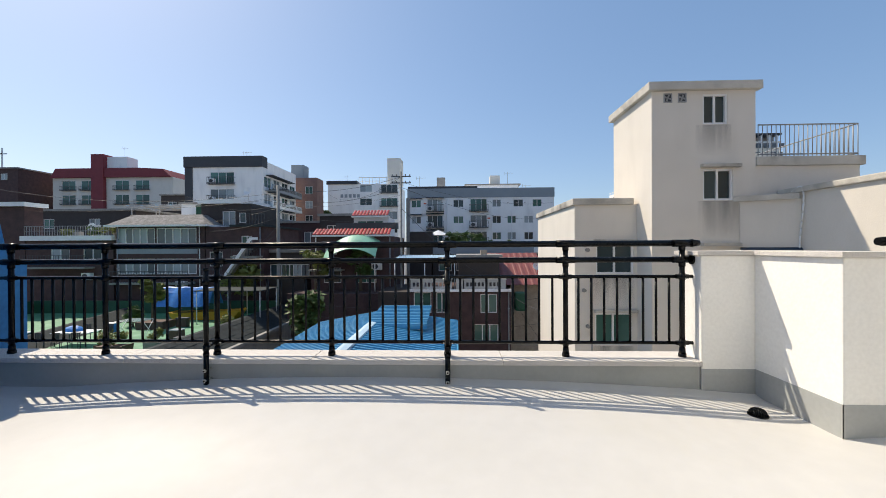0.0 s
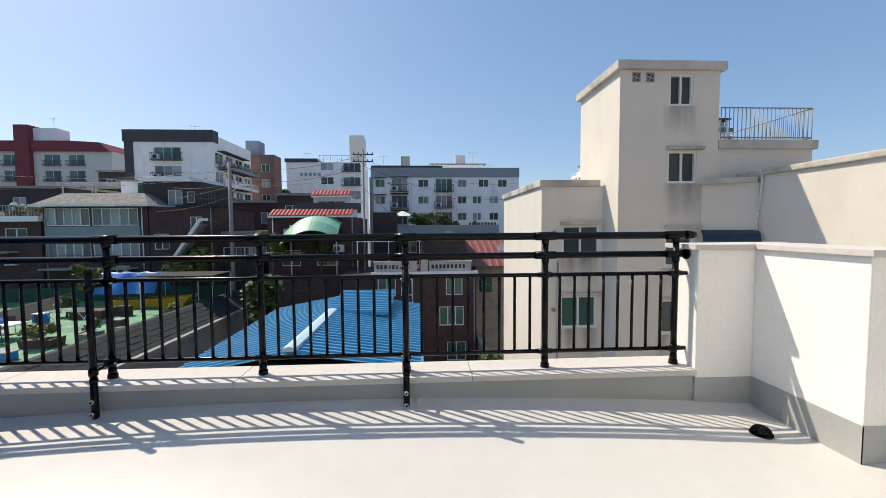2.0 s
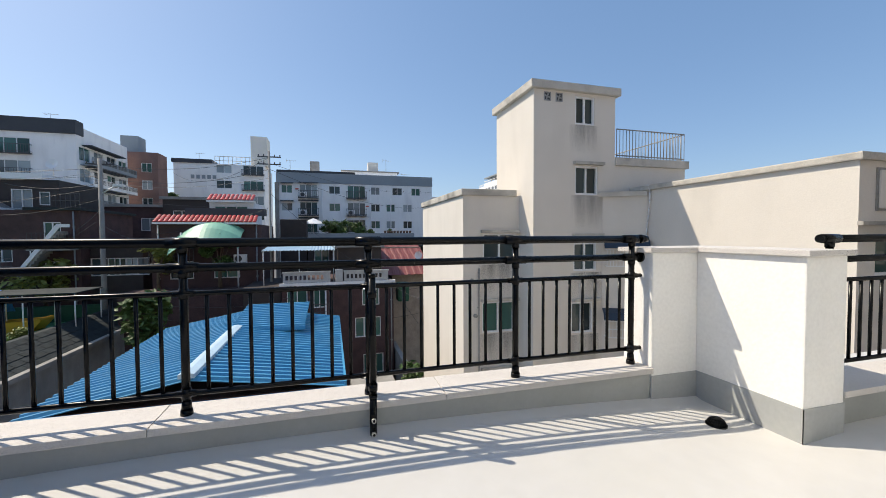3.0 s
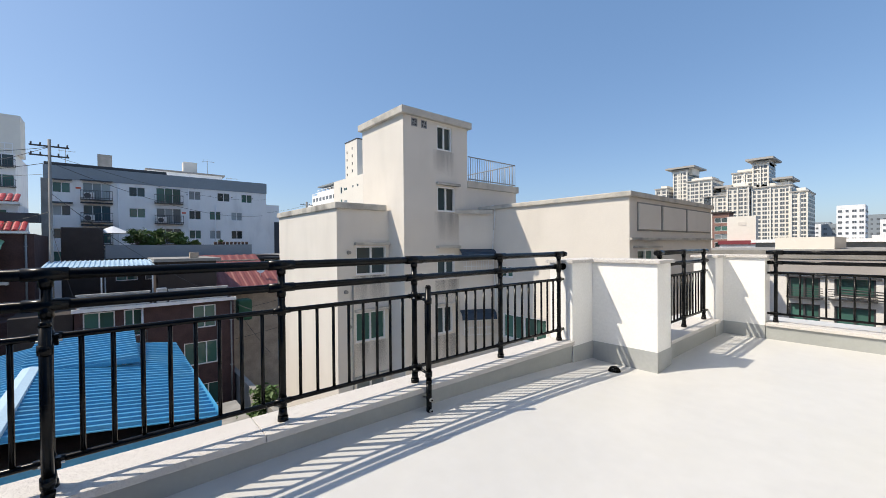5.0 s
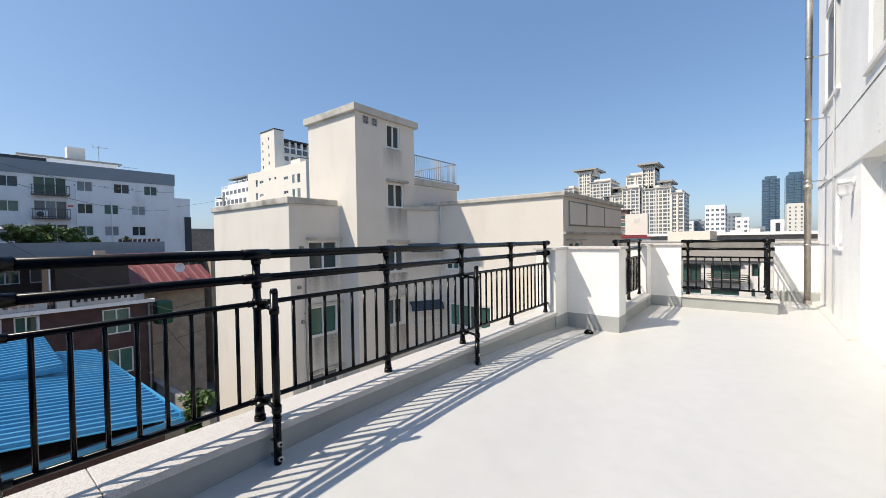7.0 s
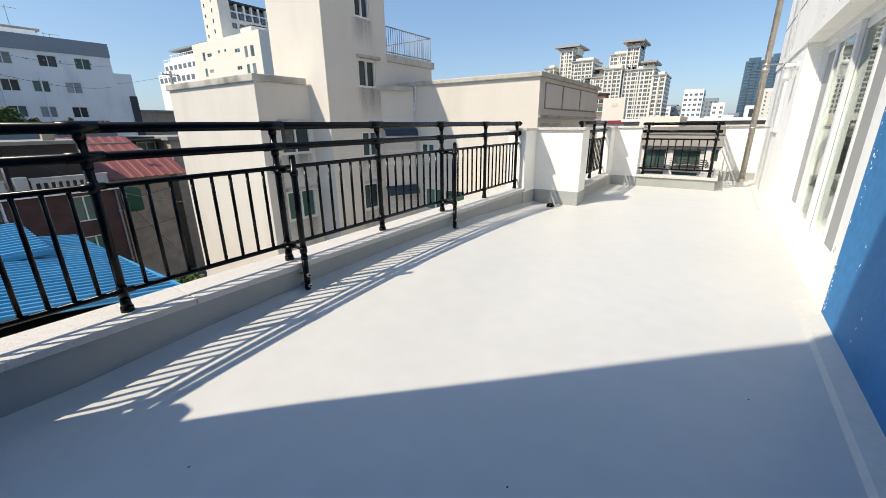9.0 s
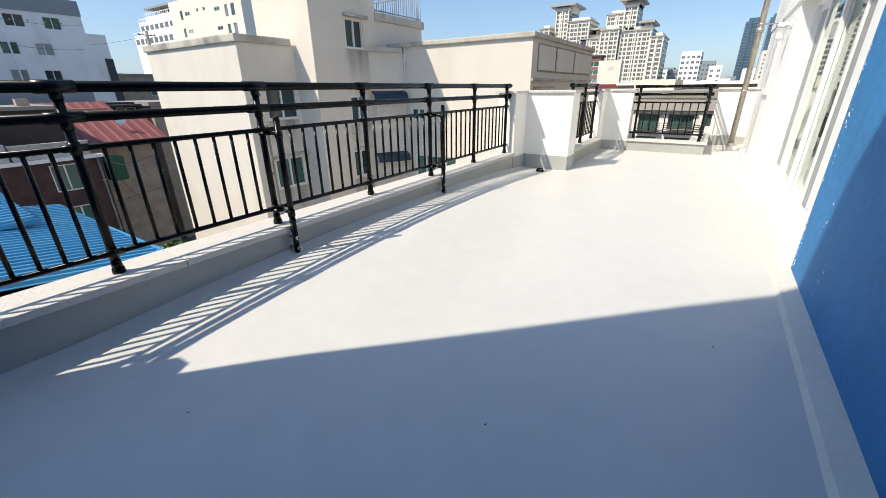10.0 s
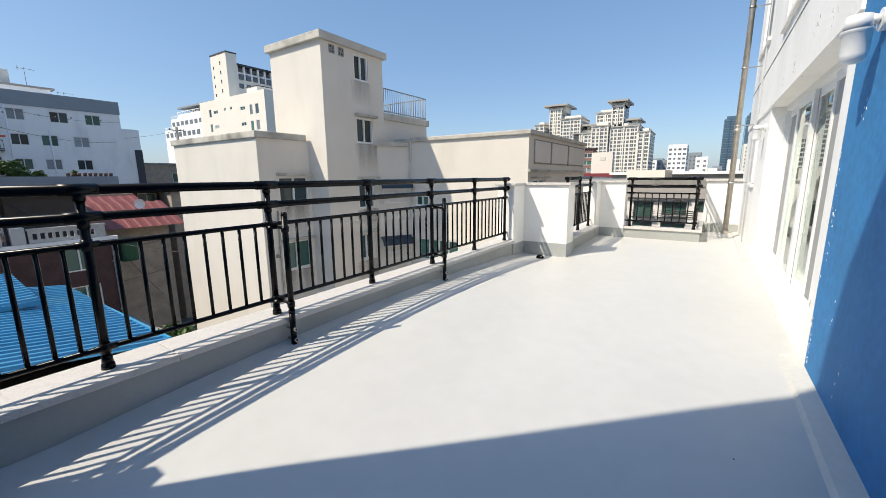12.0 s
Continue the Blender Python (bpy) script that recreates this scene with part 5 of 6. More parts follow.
def tile_eave(root, x0, x1, y, z, rows_n=3, pitch=0.28):
    """Rounded glazed tiles in courses, each tile of its own."""
    bm = bmesh.new()
    for i in range(5):
        a0, a1 = math.pi * i / 5, math.pi * (i + 1) / 5
        f = [(-0.12 * math.cos(a), 0.0 if e == 0 else 0.34, 0.07 * math.sin(a) + (0.0 if e == 0 else 0.16)) for a, e in ((a0, 0), (a1, 0), (a1, 1), (a0, 1))]
        bm.faces.new([bm.verts.new(p) for p in f])
    bm.faces.new([bm.verts.new((-0.12 * math.cos(math.pi * i / 5), 0, 0.07 * math.sin(math.pi * i / 5))) for i in range(6)])
    me = mesh_of("tile", bm, REDTILE)
    ox, oy, oz = root.location
    for j in range(rows_n):
        for k in range(int((x1 - x0) / pitch)):
            t = part("tile", me, None, root)
            t.location = (x0 + pitch * (k + 0.5) - ox, y + 0.3 * j - oy, z + 0.15 * j - oz)
    local_part(root, "eave_board", [(x0, x1, y + 0.02, y + 0.9, z - 0.14, z - 0.02)], APTW)


tile_eave(th, -11.1, -4.9, 30.6, 2.2)
st = building("upper_storey", "white upper storey under red roof tiles", -8.4, -5.5, 33.0, 36.5, 2.04, 3.75, APTW, front=[(0.3, 2.75, 2.2, 0.7, 3)], category="house")
tile_eave(st, -8.5, -5.4, 32.6, 3.85, 3)
local_part(st, "grey_roof", [(-9.6, -4.6, 31.9, 32.9, 2.72, 3.2)], DARK)
cn = thing("arched_canopy", "mint green arched canopy sheet on posts", "canopy", at=(-7.75, 29.4, -2.2))
bm = bmesh.new()
n = 14
rows_ = []
for k in range(n + 1):
    a = -1 + 2 * k / n
    x, z = 2.0 * a, 4.65 - 0.8 * a * a - 0.2 * (1 - a)
    rows_.append([bm.verts.new((x, y, z + d)) for y, d in ((-0.4, -1.15), (0.3, -0.5), (1.0, -0.12), (1.7, 0.05), (1.7, 0.01), (1.0, -0.16), (0.3, -0.54), (-0.4, -1.19))])
for a, b in zip(rows_, rows_[1:]):
    for i in range(8):
        bm.faces.new((a[i], b[i], b[(i + 1) % 8], a[(i + 1) % 8]))
part("sheet", bm, CANOPY, cn)
for x in (-1.6, 1.7):
    bm = bmesh.new()
    tube(bm, (x, 0.8, -0.2), (x, 0.8, 3.7), 0.05, 6)
    part("post", bm, PVC, cn)
solid("planted_terrace", [(-12.3, -4.7, 28.8, 30.99, GROUND, -2.2)], BRICK, "brick terrace block below the canopy", "building", bevel=0.03)
shrub(-10.6, 30.0, -2.2, 2.4, 3.4, LEAFY, "yellow-green vine on the terrace", 31, 10)
shrub(-7.2, 30.4, -2.2, 2.2, 4.0, LEAF, "dark green vine under the canopy", 32, 10)
shrub(-16.0, 62.0, GROUND, 5.0, 18.0, LEAF, "dark tree between the apartment blocks", 33, 16, "tree")
shrub(-36.8, 58.5, GROUND, 6.0, 19.0, LEAF, "green trees behind the roofs", 34, 16, "tree")

# grey hipped house with a glazed storey
gy = building("glazed_house", "brown brick house with a glazed upper storey and shingled roof", -28.2, -20.6, 32.0, 40.0, GROUND, 3.0, BRICK,
              front=[(0.15, 1.55, 3.2, 1.35, 5), (3.5, 1.55, 3.4, 1.35, 5), (0.15, -0.95, 3.2, 1.3, 5), (3.5, -0.95, 3.4, 1.3, 5)], category="house", glass=CURTAIN)
ox, oy, oz = gy.location
bm = bmesh.new()
b0 = [bm.verts.new(p) for p in ((-0.4, -0.5, 3.15 - oz), (8.0, -0.5, 3.15 - oz), (8.0, 8.3, 3.15 - oz), (-0.4, 8.3, 3.15 - oz))]
t0 = [bm.verts.new(p) for p in ((0.5, 1.2, 4.1 - oz), (6.6, 1.2, 4.1 - oz), (6.6, 6.5, 4.1 - oz), (0.5, 6.5, 4.1 - oz))]
bm.faces.new(b0[::-1])
bm.faces.new(t0)
for i in range(4):
    j = (i + 1) % 4
    bm.faces.new((b0[i], b0[j], t0[j], t0[i]))
part("hip_roof", bm, HIP, gy, "grey shingled hip roof")
local_part(gy, "eave", [(-28.7, -20.1, 31.4, 40.4, 3.0, 3.14)], APTW)
local_part(gy, "spandrel", [(-28.1, -21.2, 31.97, 32.0, 0.75, 1.5)], APTG)
bs = building("stair_house", "brown brick house with an outside stair", -20.5, -15.6, 32.0, 39.0, GROUND, 2.95, BRICK, front=[(0.3, -0.3, 1.1, 1.2), (3.0, 1.0, 0.9, 1.2), (3.0, -1.5, 0.9, 1.2)], category="house")
local_part(bs, "roof_edge", [(-18.4, -15.4, 31.8, 39.2, 2.95, 3.12)], SHINGLE)
us = building("upper_storey", "brown upper storey with a white window", -22.2, -17.7, 34.0, 39.0, 2.94, 5.1, BROWN, front=[(1.9, 3.1, 1.15, 1.35), (3.4, 3.4, 0.6, 0.9, 1)], category="house")
local_part(us, "parapet", [(-22.4, -18.5, 33.8, 39.1, 5.1, 5.5)], APTW)
stw = thing("outside_stair", "white edged concrete outside stair", "stair", at=(-18.2, 31.0, -1.0))
bm = bmesh.new()
for k in range(14):
    quad_box(bm, 0.14 * k, 0.14 * k + 0.18, 0, 0.95, 0.2 * k - 0.2, 0.2 * k)
part("steps", bm, CONC, stw)
bm = bmesh.new()
prism(bm, [(-0.1, -0.2), (-0.1, 0.15), (1.95, 3.05), (2.6, 3.05), (2.6, 2.85), (2.1, 2.85)], -0.08, 0.0, "y")
part("stringer", bm, APTW, stw, "white painted stair edge")
lw = building("low_white_house", "low brick house with a pale roof edge", -36.0, -28.4, 32.0, 40.0, GROUND, 1.9, BRICK, front=[(2.2, 0.3, 1.6, 1.1), (5.0, 0.3, 1.6, 1.1)], category="house")
local_part(lw, "roof_edge", [(-36.2, -28.3, 31.7, 40.2, 1.9, 2.3)], APTW)
ll = building("brick_block", "red brick block with a flat roof", -48.0, -36.1, 32.0, 33.5, GROUND, 4.8, BRICK, front=[(3.0, 2.0, 1.6, 1.2), (8.0, 2.0, 1.6, 1.2)], category="building")
local_part(ll, "roof_edge", [(-48.2, -35.8, 31.7, 33.7, 4.8, 5.15)], APTW)
for nm, x0, x1, y0, y1, zt, m_ in (("dark_house", -60, -40, 48, 58, 6.0, BROWN), ("low_house", -46, -37, 60, 70, 9.5, BROWN), ("low_house", -24, -14, 44, 50, 4.0, BRICK), ("low_house", -14.5, -8, 42, 50, 4.6, BROWN), ("low_house", -16, -12.6, 33, 40, 0.8, BROWN), ("tall_house", -100, -88, 76, 90, 17.5, BRICK), ("low_house", 9.6, 16, 34, 42, 0.3, BRICKL), ("low_house", 14, 30, 60, 72, 3.0, BRICKL)):
    o = building(nm, "plain older house among the roofs" if "low" in nm else "older brick house beyond the roofs", x0, x1, y0, y1, GROUND, zt, m_, front=[((x1 - x0) * f, zt - 2.2, 1.4, 1.2) for f in (0.12, 0.4, 0.7)], category="house")
    local_part(o, "roof_edge", [(x0 - 0.2, x1 + 0.2, y0 - 0.2, y1 + 0.2, zt, zt + 0.25)], CONC)
rng = random.Random(77)
for k in range(9):
    x, y = -35.5 + 0.75 * k, 33.0 + rng.uniform(0, 3)
    c = thing("roof_crate", "grey crate stored on a flat roof", "crate", "roof crates", at=(x, y, 2.3))
    bm = bmesh.new()
    w, h = rng.uniform(0.25, 0.6), rng.uniform(0.3, 0.8)
    quad_box(bm, -w / 2, w / 2, -0.2, 0.2, 0, h)
    part("body", bm, (CONC, DARK, APTG, BROWN)[k % 4], c, bevel=0.02)
for x, y, z in ((-31.6, 33.5, 2.3), (-33.4, 36, 2.3), (-18.5, 35, 5.5)):
    d = thing("satellite_dish", "small pale satellite dish on a roof", "satellite dish", "satellite dishes", at=(x, y, z))
    bm = bmesh.new()
    tube(bm, (0, 0, 0), (0, 0, 0.7), 0.03, 6)
    part("mast", bm, STEEL, d)
    bm = bmesh.new()
    tube(bm, (0, -0.05, 0.8), (0, -0.16, 0.84), 0.06, 16, 0.36, cap=False)
    part("reflector", bm, PVC, d)
cross = thing("church_cross", "thin steel cross on a distant roof", "cross", at=(-92.5, 77, 17.75))
bm = bmesh.new()
quad_box(bm, -0.12, 0.12, -0.1, 0.1, 0, 4.2)
quad_box(bm, -1.0, 1.0, -0.1, 0.1, 2.9, 3.15)
part("cross", bm, STEEL, cross)


def pole(x, y, top, lamp=False, r=0.17):
    p = thing("utility_pole", "grey concrete utility pole with cross-arms", "utility pole", "utility poles", at=(x, y, GROUND))
    h = top - GROUND
    bm = bmesh.new()
    tube(bm, (0, 0, 0), (0, 0, h), r, 12, r * 0.7)
    part("shaft", bm, CONC, p)
    for k, z in enumerate((h - 0.4,) if lamp else (h - 0.4, h - 0.9)):
        bm = bmesh.new()
        quad_box(bm, -0.75, 0.75, -0.04, 0.04, z, z + 0.07)
        for u in (-0.68, -0.34, 0.34, 0.68):
            tube(bm, (u, 0, z + 0.07), (u, 0, z + 0.2), 0.035, 6)
        part("cross_arm", bm, DARKFR, p)
    if lamp:
        bm = bmesh.new()
        tube(bm, (0, 0, h - 2.2), (0.9, -0.3, h - 1.7), 0.04, 6)
        quad_box(bm, 0.8, 1.4, -0.42, -0.18, h - 1.75, h - 1.62)
        part("street_lamp", bm, PVC, p)


pole(-13.7, 30.5, 6.1, True)
pole(-4.0, 30.3, 7.0, r=0.095)
pole(16.5, 48.0, 6.6, True)


def wire(a, b, sag, r=0.014):
    w = thing("overhead_wire", "black overhead cable between poles and houses", "cable", "overhead wires")
    bm = bmesh.new()
    a, b = Vector(a), Vector(b)
    pts = [a.lerp(b, k / 12) - Vector((0, 0, sag * 4 * (k / 12) * (1 - k / 12))) for k in range(13)]
    for p, q in zip(pts, pts[1:]):
        tube(bm, p, q, r, 5, cap=False)
    part("cable", bm, DARKFR, w)


for a, b, sag in (((-13.7, 30.5, 5.7), (-4.0, 30.3, 6.6), 0.5), ((-13.7, 30.5, 4.9), (-4.0, 30.3, 5.8), 0.6), ((-13.7, 30.5, 5.5), (-40, 33, 6.5), 0.9), ((-13.7, 30.5, 4.6), (-21, 34.2, 4.9), 0.4), ((-4.0, 30.3, 6.6), (-22.9, 69.9, 11.0), 1.5), ((-4.0, 30.3, 5.8), (12.5, 51.9, 5.0), 1.0), ((-4.0, 30.3, 4.2), (3.9, 27.1, -2.0), 0.5), ((-13.7, 30.5, 2.0), (-11.4, 31.1, 0.8), 0.2), ((-13.7, 30.5, 3.0), (-17, 31.9, 1.0), 0.3), ((-2.9, 26.9, -2.6), (7.3, 29.3, -2.4), 0.35), ((-2.9, 26.9, -4.2), (7.3, 29.3, -4.3), 0.35), ((3.8, 26.95, -2.0), (6.6, 29.3, -6.0), 0.1)):
    wire(a, b, sag)

for a, b, sag in (((-13.7, 30.5, 5.0), (-48.0, 33.4, 5.0), 0.7), ((-13.7, 30.5, 4.3), (-28.2, 32.0, 2.9), 0.5), ((-13.7, 30.5, 5.3), (-34.8, 49.9, 8.0), 0.8), ((-13.7, 30.5, 3.6), (-20.5, 31.9, 2.6), 0.3), ((-13.7, 30.5, 2.4), (-20.4, 31.9, -1.6), 0.2), ((-13.7, 30.5, 4.0), (-8.4, 32.9, 3.4), 0.25), ((-4.0, 30.3, 5.2), (-24.7, 50.0, 7.5), 0.9), ((-4.0, 30.3, 6.2), (13.0, 51.9, 7.0), 0.8), ((-4.0, 30.3, 3.2), (-11.2, 30.95, 1.4), 0.3), ((-4.0, 30.3, 2.4), (-2.8, 26.9, -2.0), 0.1), ((-11.9, 28.7, -2.6), (-3.0, 26.95, -2.9), 0.3), ((-11.9, 28.7, -3.4), (0.2, 19.5, -2.7), 0.3), ((3.7, 26.95, -1.9), (4.7, 13.5, -1.2), 0.4), ((16.5, 48.0, 6.2), (13.1, 51.9, 5.4), 0.1), ((16.5, 48.0, 5.9), (30.0, 60.0, 3.2), 0.4)):
    wire(a, b, sag, 0.011)


def drain_pipe(x, y, z0, z1, material):
    d = thing("downpipe", "slim rain downpipe on a house front", "pipe", "house downpipes", at=(x, y, z0))
    bm = bmesh.new()
    tube(bm, (0, -0.05, 0), (0, -0.05, z1 - z0), 0.045, 8)
    part("pipe", bm, material, d)
    for k in range(3):
        bm = bmesh.new()
        quad_box(bm, -0.07, 0.07, -0.1, 0.0, (z1 - z0) * (0.15 + 0.35 * k), (z1 - z0) * (0.15 + 0.35 * k) + 0.05)
        part("pipe_clip", bm, GREYMET, d)


for x, y, z0, z1, m_ in ((-0.4, 27.0, -8.0, -1.9, PVC), (3.75, 27.0, GROUND, -1.9, CONC), (-21.0, 32.0, -4.0, 3.0, PVC), (-15.9, 32.0, -4.0, 2.9, APTG), (-28.0, 32.0, -4.0, 3.0, APTG), (-10.9, 31.0, -2.2, 2.0, PVC), (-5.0, 31.0, -2.2, 2.0, APTG)):
    drain_pipe(x, y, z0, z1, m_)


def outdoor_unit(x, y, z):
    """An air conditioner's outdoor unit on two wall brackets, its fan to the front."""
    u = thing("air_conditioner", "white air conditioner outdoor unit on wall brackets", "air conditioner", "outdoor units", at=(x, y, z))
    bm = bmesh.new()
    quad_box(bm, -0.4, 0.4, -0.42, -0.1, 0.04, 0.6)
    part("casing", bm, PVC, u, bevel=0.02)
    bm = bmesh.new()
    tube(bm, (-0.1, -0.43, 0.32), (-0.1, -0.421, 0.32), 0.22, 16)
    part("fan_grille", bm, DARKFR, u)
    for e in (-0.3, 0.3):
        bm = bmesh.new()
        quad_box(bm, e - 0.02, e + 0.02, -0.42, 0.0, 0.0, 0.04)
        part("bracket", bm, GREYMET, u)


for x, y, z in ((-1.9, 27.0, -4.6), (-17.6, 32.0, 0.0), (-22.4, 32.0, -2.1), (-9.6, 31.0, 0.6), (-6.0, 31.0, -0.6), (-30.4, 32.0, -1.4)):
    outdoor_unit(x, y, z)


def flat_rail(x0, x1, y, z, h=0.95, material=None):
    """A light steel balcony rail with uprights, on a slab."""
    r = thing("balcony_rail", "thin dark steel balcony railing on a house", "railing", "balcony railings", at=(x0, y, z))
    for zz in (h * 0.5, h):
        bm = bmesh.new()
        quad_box(bm, 0, x1 - x0, -0.02, 0.02, zz - 0.02, zz + 0.02)
        part("rail", bm, material or DARKFR, r)
    bm = bmesh.new()
    quad_box(bm, -0.012, 0.012, -0.012, 0.012, 0, h)
    me = mesh_of("upright", bm, material or DARKFR)
    n = max(2, int((x1 - x0) / 0.22))
    for k in range(n + 1):
        part("upright", me, None, r).location.x = (x1 - x0) * k / n


def ledge(x0, x1, y, z, material=None):
    solid("balcony_slab", [(x0, x1, y - 0.9, y, z - 0.14, z)], material or CONC, "grey concrete balcony slab on a house front", "balcony", bevel=0.02, group="balcony slabs")


for x0, x1, y, z in ((-20.4, -18.6, 32.0, -1.0), (-17.9, -15.7, 32.0, 0.55), (-11.2, -8.6, 31.0, -0.5), (-2.8, -0.2, 27.0, -3.9), (-28.0, -21.4, 32.0, -1.6), (-35.6, -30.0, 32.0, -0.3)):
    ledge(x0, x1, y, z)
    flat_rail(x0 + 0.05, x1 - 0.05, y - 0.86, z)
flat_rail(-35.9, -28.6, 31.8, 2.3, 0.8, GREYMET)
flat_rail(-17.0, -15.5, 31.9, 3.12, 0.9)

# open lattice roof and white terrace wall behind the shingled roof
lr = building("lattice_roof_house", "tan brick house with an open lattice roof frame", -36.4, -29.6, 43.0, 48.0, GROUND, 5.0, BRICKL, front=[(1.0, 3.2, 1.4, 1.0), (4.2, 3.2, 1.4, 1.0)], category="house")
ox, oy, oz = lr.location
for k in range(20):
    bm = bmesh.new()
    quad_box(bm, 0.2 + 0.33 * k, 0.3 + 0.33 * k, -0.8, 4.0, 5.95 - oz, 6.05 - oz)
    part("slat", bm, PALEBLUE if k % 5 == 0 else BALU, lr)
for y in (-0.6, 3.6):
    bm = bmesh.new()
    quad_box(bm, 0.0, 6.8, y, y + 0.12, 5.8 - oz, 5.95 - oz)
    part("beam", bm, BALU, lr)
    for x in (0.1, 3.3, 6.6):
        bm = bmesh.new()
        quad_box(bm, x, x + 0.1, max(0.0, y), max(0.0, y) + 0.1, 5.0 - oz, 5.8 - oz)
        part("post", bm, BALU, lr)
tw2 = building("white_terrace_house", "white walled roof terrace beside the lattice roof", -29.4, -23.0, 41.5, 46.0, GROUND, 6.0, APTW, front=[(0.8, 3.9, 1.3, 1.0)], category="house")
local_part(tw2, "roof_edge", [(-29.6, -22.8, 41.3, 46.2, 6.0, 6.15)], CONC)
local_part(tw2, "green_screen", [(-27.6, -26.0, 41.2, 41.28, 4.6, 5.8)], GREENP, "dark green netting screen")
for x, y, z, w, h, sd in ((-29.6, 33.0, 2.3, 1.4, 0.9, 51), (-31.2, 33.4, 2.3, 1.6, 0.8, 52), (-33.2, 33.0, 2.3, 1.2, 0.6, 53), (-21.2, 25.5, -4.0, 1.2, 1.5, 54), (-14.4, 24.4, -4.0, 1.0, 1.0, 55), (-5.6, 22.5, GROUND, 2.4, 4.6, 56)):
    shrub(x, y, z, w, h, LEAFY if sd % 2 else LEAF, "leafy pot plants growing on a roof" if z > -5 else "dark shrub in the narrow yard", sd, 8)
rng = random.Random(41)
for k, (x, y, z) in enumerate(((-25.6, 18.0, -4.0), (-23.4, 17.2, -4.0), (-21.3, 24.0, -4.0), (-15.8, 22.2, -4.0), (-14.6, 21.0, -4.0), (-24.6, 22.0, -4.0), (-16.6, 17.4, -4.0), (-17.9, 25.6, -4.0))):
    c = thing("storage_box", "worn plastic storage box on the green roof", "box", "storage boxes", at=(x, y, z))
    w, d, h = rng.uniform(0.4, 0.8), rng.uniform(0.35, 0.5), rng.uniform(0.3, 0.6)
    bm = bmesh.new()
    quad_box(bm, -w / 2, w / 2, -d / 2, d / 2, 0, h)
    part("body", bm, (PVC, DARK, TARP, TERRA)[k % 4], c, bevel=0.025)
    bm = bmesh.new()
    quad_box(bm, -w / 2 - 0.02, w / 2 + 0.02, -d / 2 - 0.02, d / 2 + 0.02, h, h + 0.05)
    part("lid", bm, (APTG, DARK, PVC)[k % 3], c, bevel=0.01)

# ---- far end: house beyond the far railing ----
PINKBAND = mat("grey_pink_render", (0.42, 0.395, 0.38), 0.85, 0.06, 2, 20, 0.1)
PALEBRICK = mat("pale_glazed_brick", (0.82, 0.80, 0.775), 0.6, 0.1, 3, 22, 0.2, stain=((0.38, 0.36, 0.34), 0.4), streak=1)
fh = building("white_house", "white house with dark balconies and green glazed windows", 20.0, 30.0, -3.0, 9.0, GROUND, 0.6, PALEBRICK,
              left=[(4.65, -1.05, 0.95, 0.9), (6.0, -0.85, 1.1, 0.75), (7.55, -0.65, 0.28, 0.55, 1), (4.65, -2.15, 0.95, 0.9), (6.0, -2.0, 1.1, 0.75), (7.55, -1.8, 0.28, 0.55, 1), (2.4, -1.05, 1.2, 0.9)], glass=GREENGL, category="house", frame_mat=DARKFR)
local_part(fh, "roof_edge", [(19.85, 30.0, -3.1, 9.1, 0.6, 0.95)], CONC)
local_part(fh, "eave_band", [(19.88, 20.0, -3.0, 9.0, 0.04, 0.55)], PINKBAND, "grey pink rendered eave band")
# charcoal strip that draws the shade line beneath the eave band
local_part(fh, "soffit_line", [(19.9, 20.0, -3.0, 9.0, -0.02, 0.04)], DARK)
for y0, y1 in ((3.25, 4.45), (1.75, 3.2)):
    local_part(fh, "window_hood", [(19.88, 20.0, y0, y1, -0.16, -0.11)], DARKFR)
local_part(fh, "corner_pier", [(19.9, 20.0, 0.85, 1.12, GROUND, -0.02)], APTW)
fu = thing("outdoor_pipes", "dark bundled pipes under the balcony of the white house", "pipe", at=(19.70, 1.6, -0.9))
for k in range(4):
    bm = bmesh.new()
    tube(bm, (0, 0, 0.1 * k), (0, 1.2, 0.1 * k + 0.05), 0.022, 6)
    tube(bm, (0, 0, 0.1 * k), (0.28, -0.1, 0.1 * k - 0.2), 0.022, 6)
    part("pipe", bm, DARKFR, fu)
local_part(fh, "roof_room", [(22.5, 28.0, 3.2, 5.2, 0.95, 1.5)], CREAM)
for y0, y1 in ((3.3, 4.4), (1.85, 3.15)):
    for z in (-0.95, -2.4):
        bm = bmesh.new()
        for k in range(5):
            quad_box(bm, -0.26, -0.23, y0 + 3.0, y1 + 3.0, z - GROUND + 0.09 * k, z - GROUND + 0.09 * k + 0.022)
        quad_box(bm, -0.26, 0, y0 + 3.0, y1 + 3.0, z - GROUND - 0.05, z - GROUND - 0.01)
        part("balcony", bm, DARKFR, fh, "dark slatted balcony")
gr = building("grey_roof_house", "low grey roofed house beyond the terrace", 30.5, 46.0, -4.0, 7.5, GROUND, 1.25, CONC, left=[(3 + 2.5 * k, -0.6, 1.3, 1.1) for k in range(3)], category="house")
local_part(gr, "roof_edge", [(30.3, 46.2, -4.2, 7.7, 1.25, 1.45)], APTW)
bx = building("beige_box_house", "beige blank walled building with a red tiled roof edge", 60, 61.2, 13.2, 16.2, GROUND, 4.6, CREAM, category="building")
local_part(bx, "mark", [(59.96, 60.0, 14.2, 15.0, 3.4, 3.9)], BEIGE, "faint painted mark on the wall")
local_part(bx, "red_edge", [(58.5, 60.0, 12.5, 16.8, 1.0, 1.5)], REDPAINT)
local_part(bx, "front_wall", [(58.7, 60.0, 12.6, 16.7, GROUND, 1.0)], APTW)
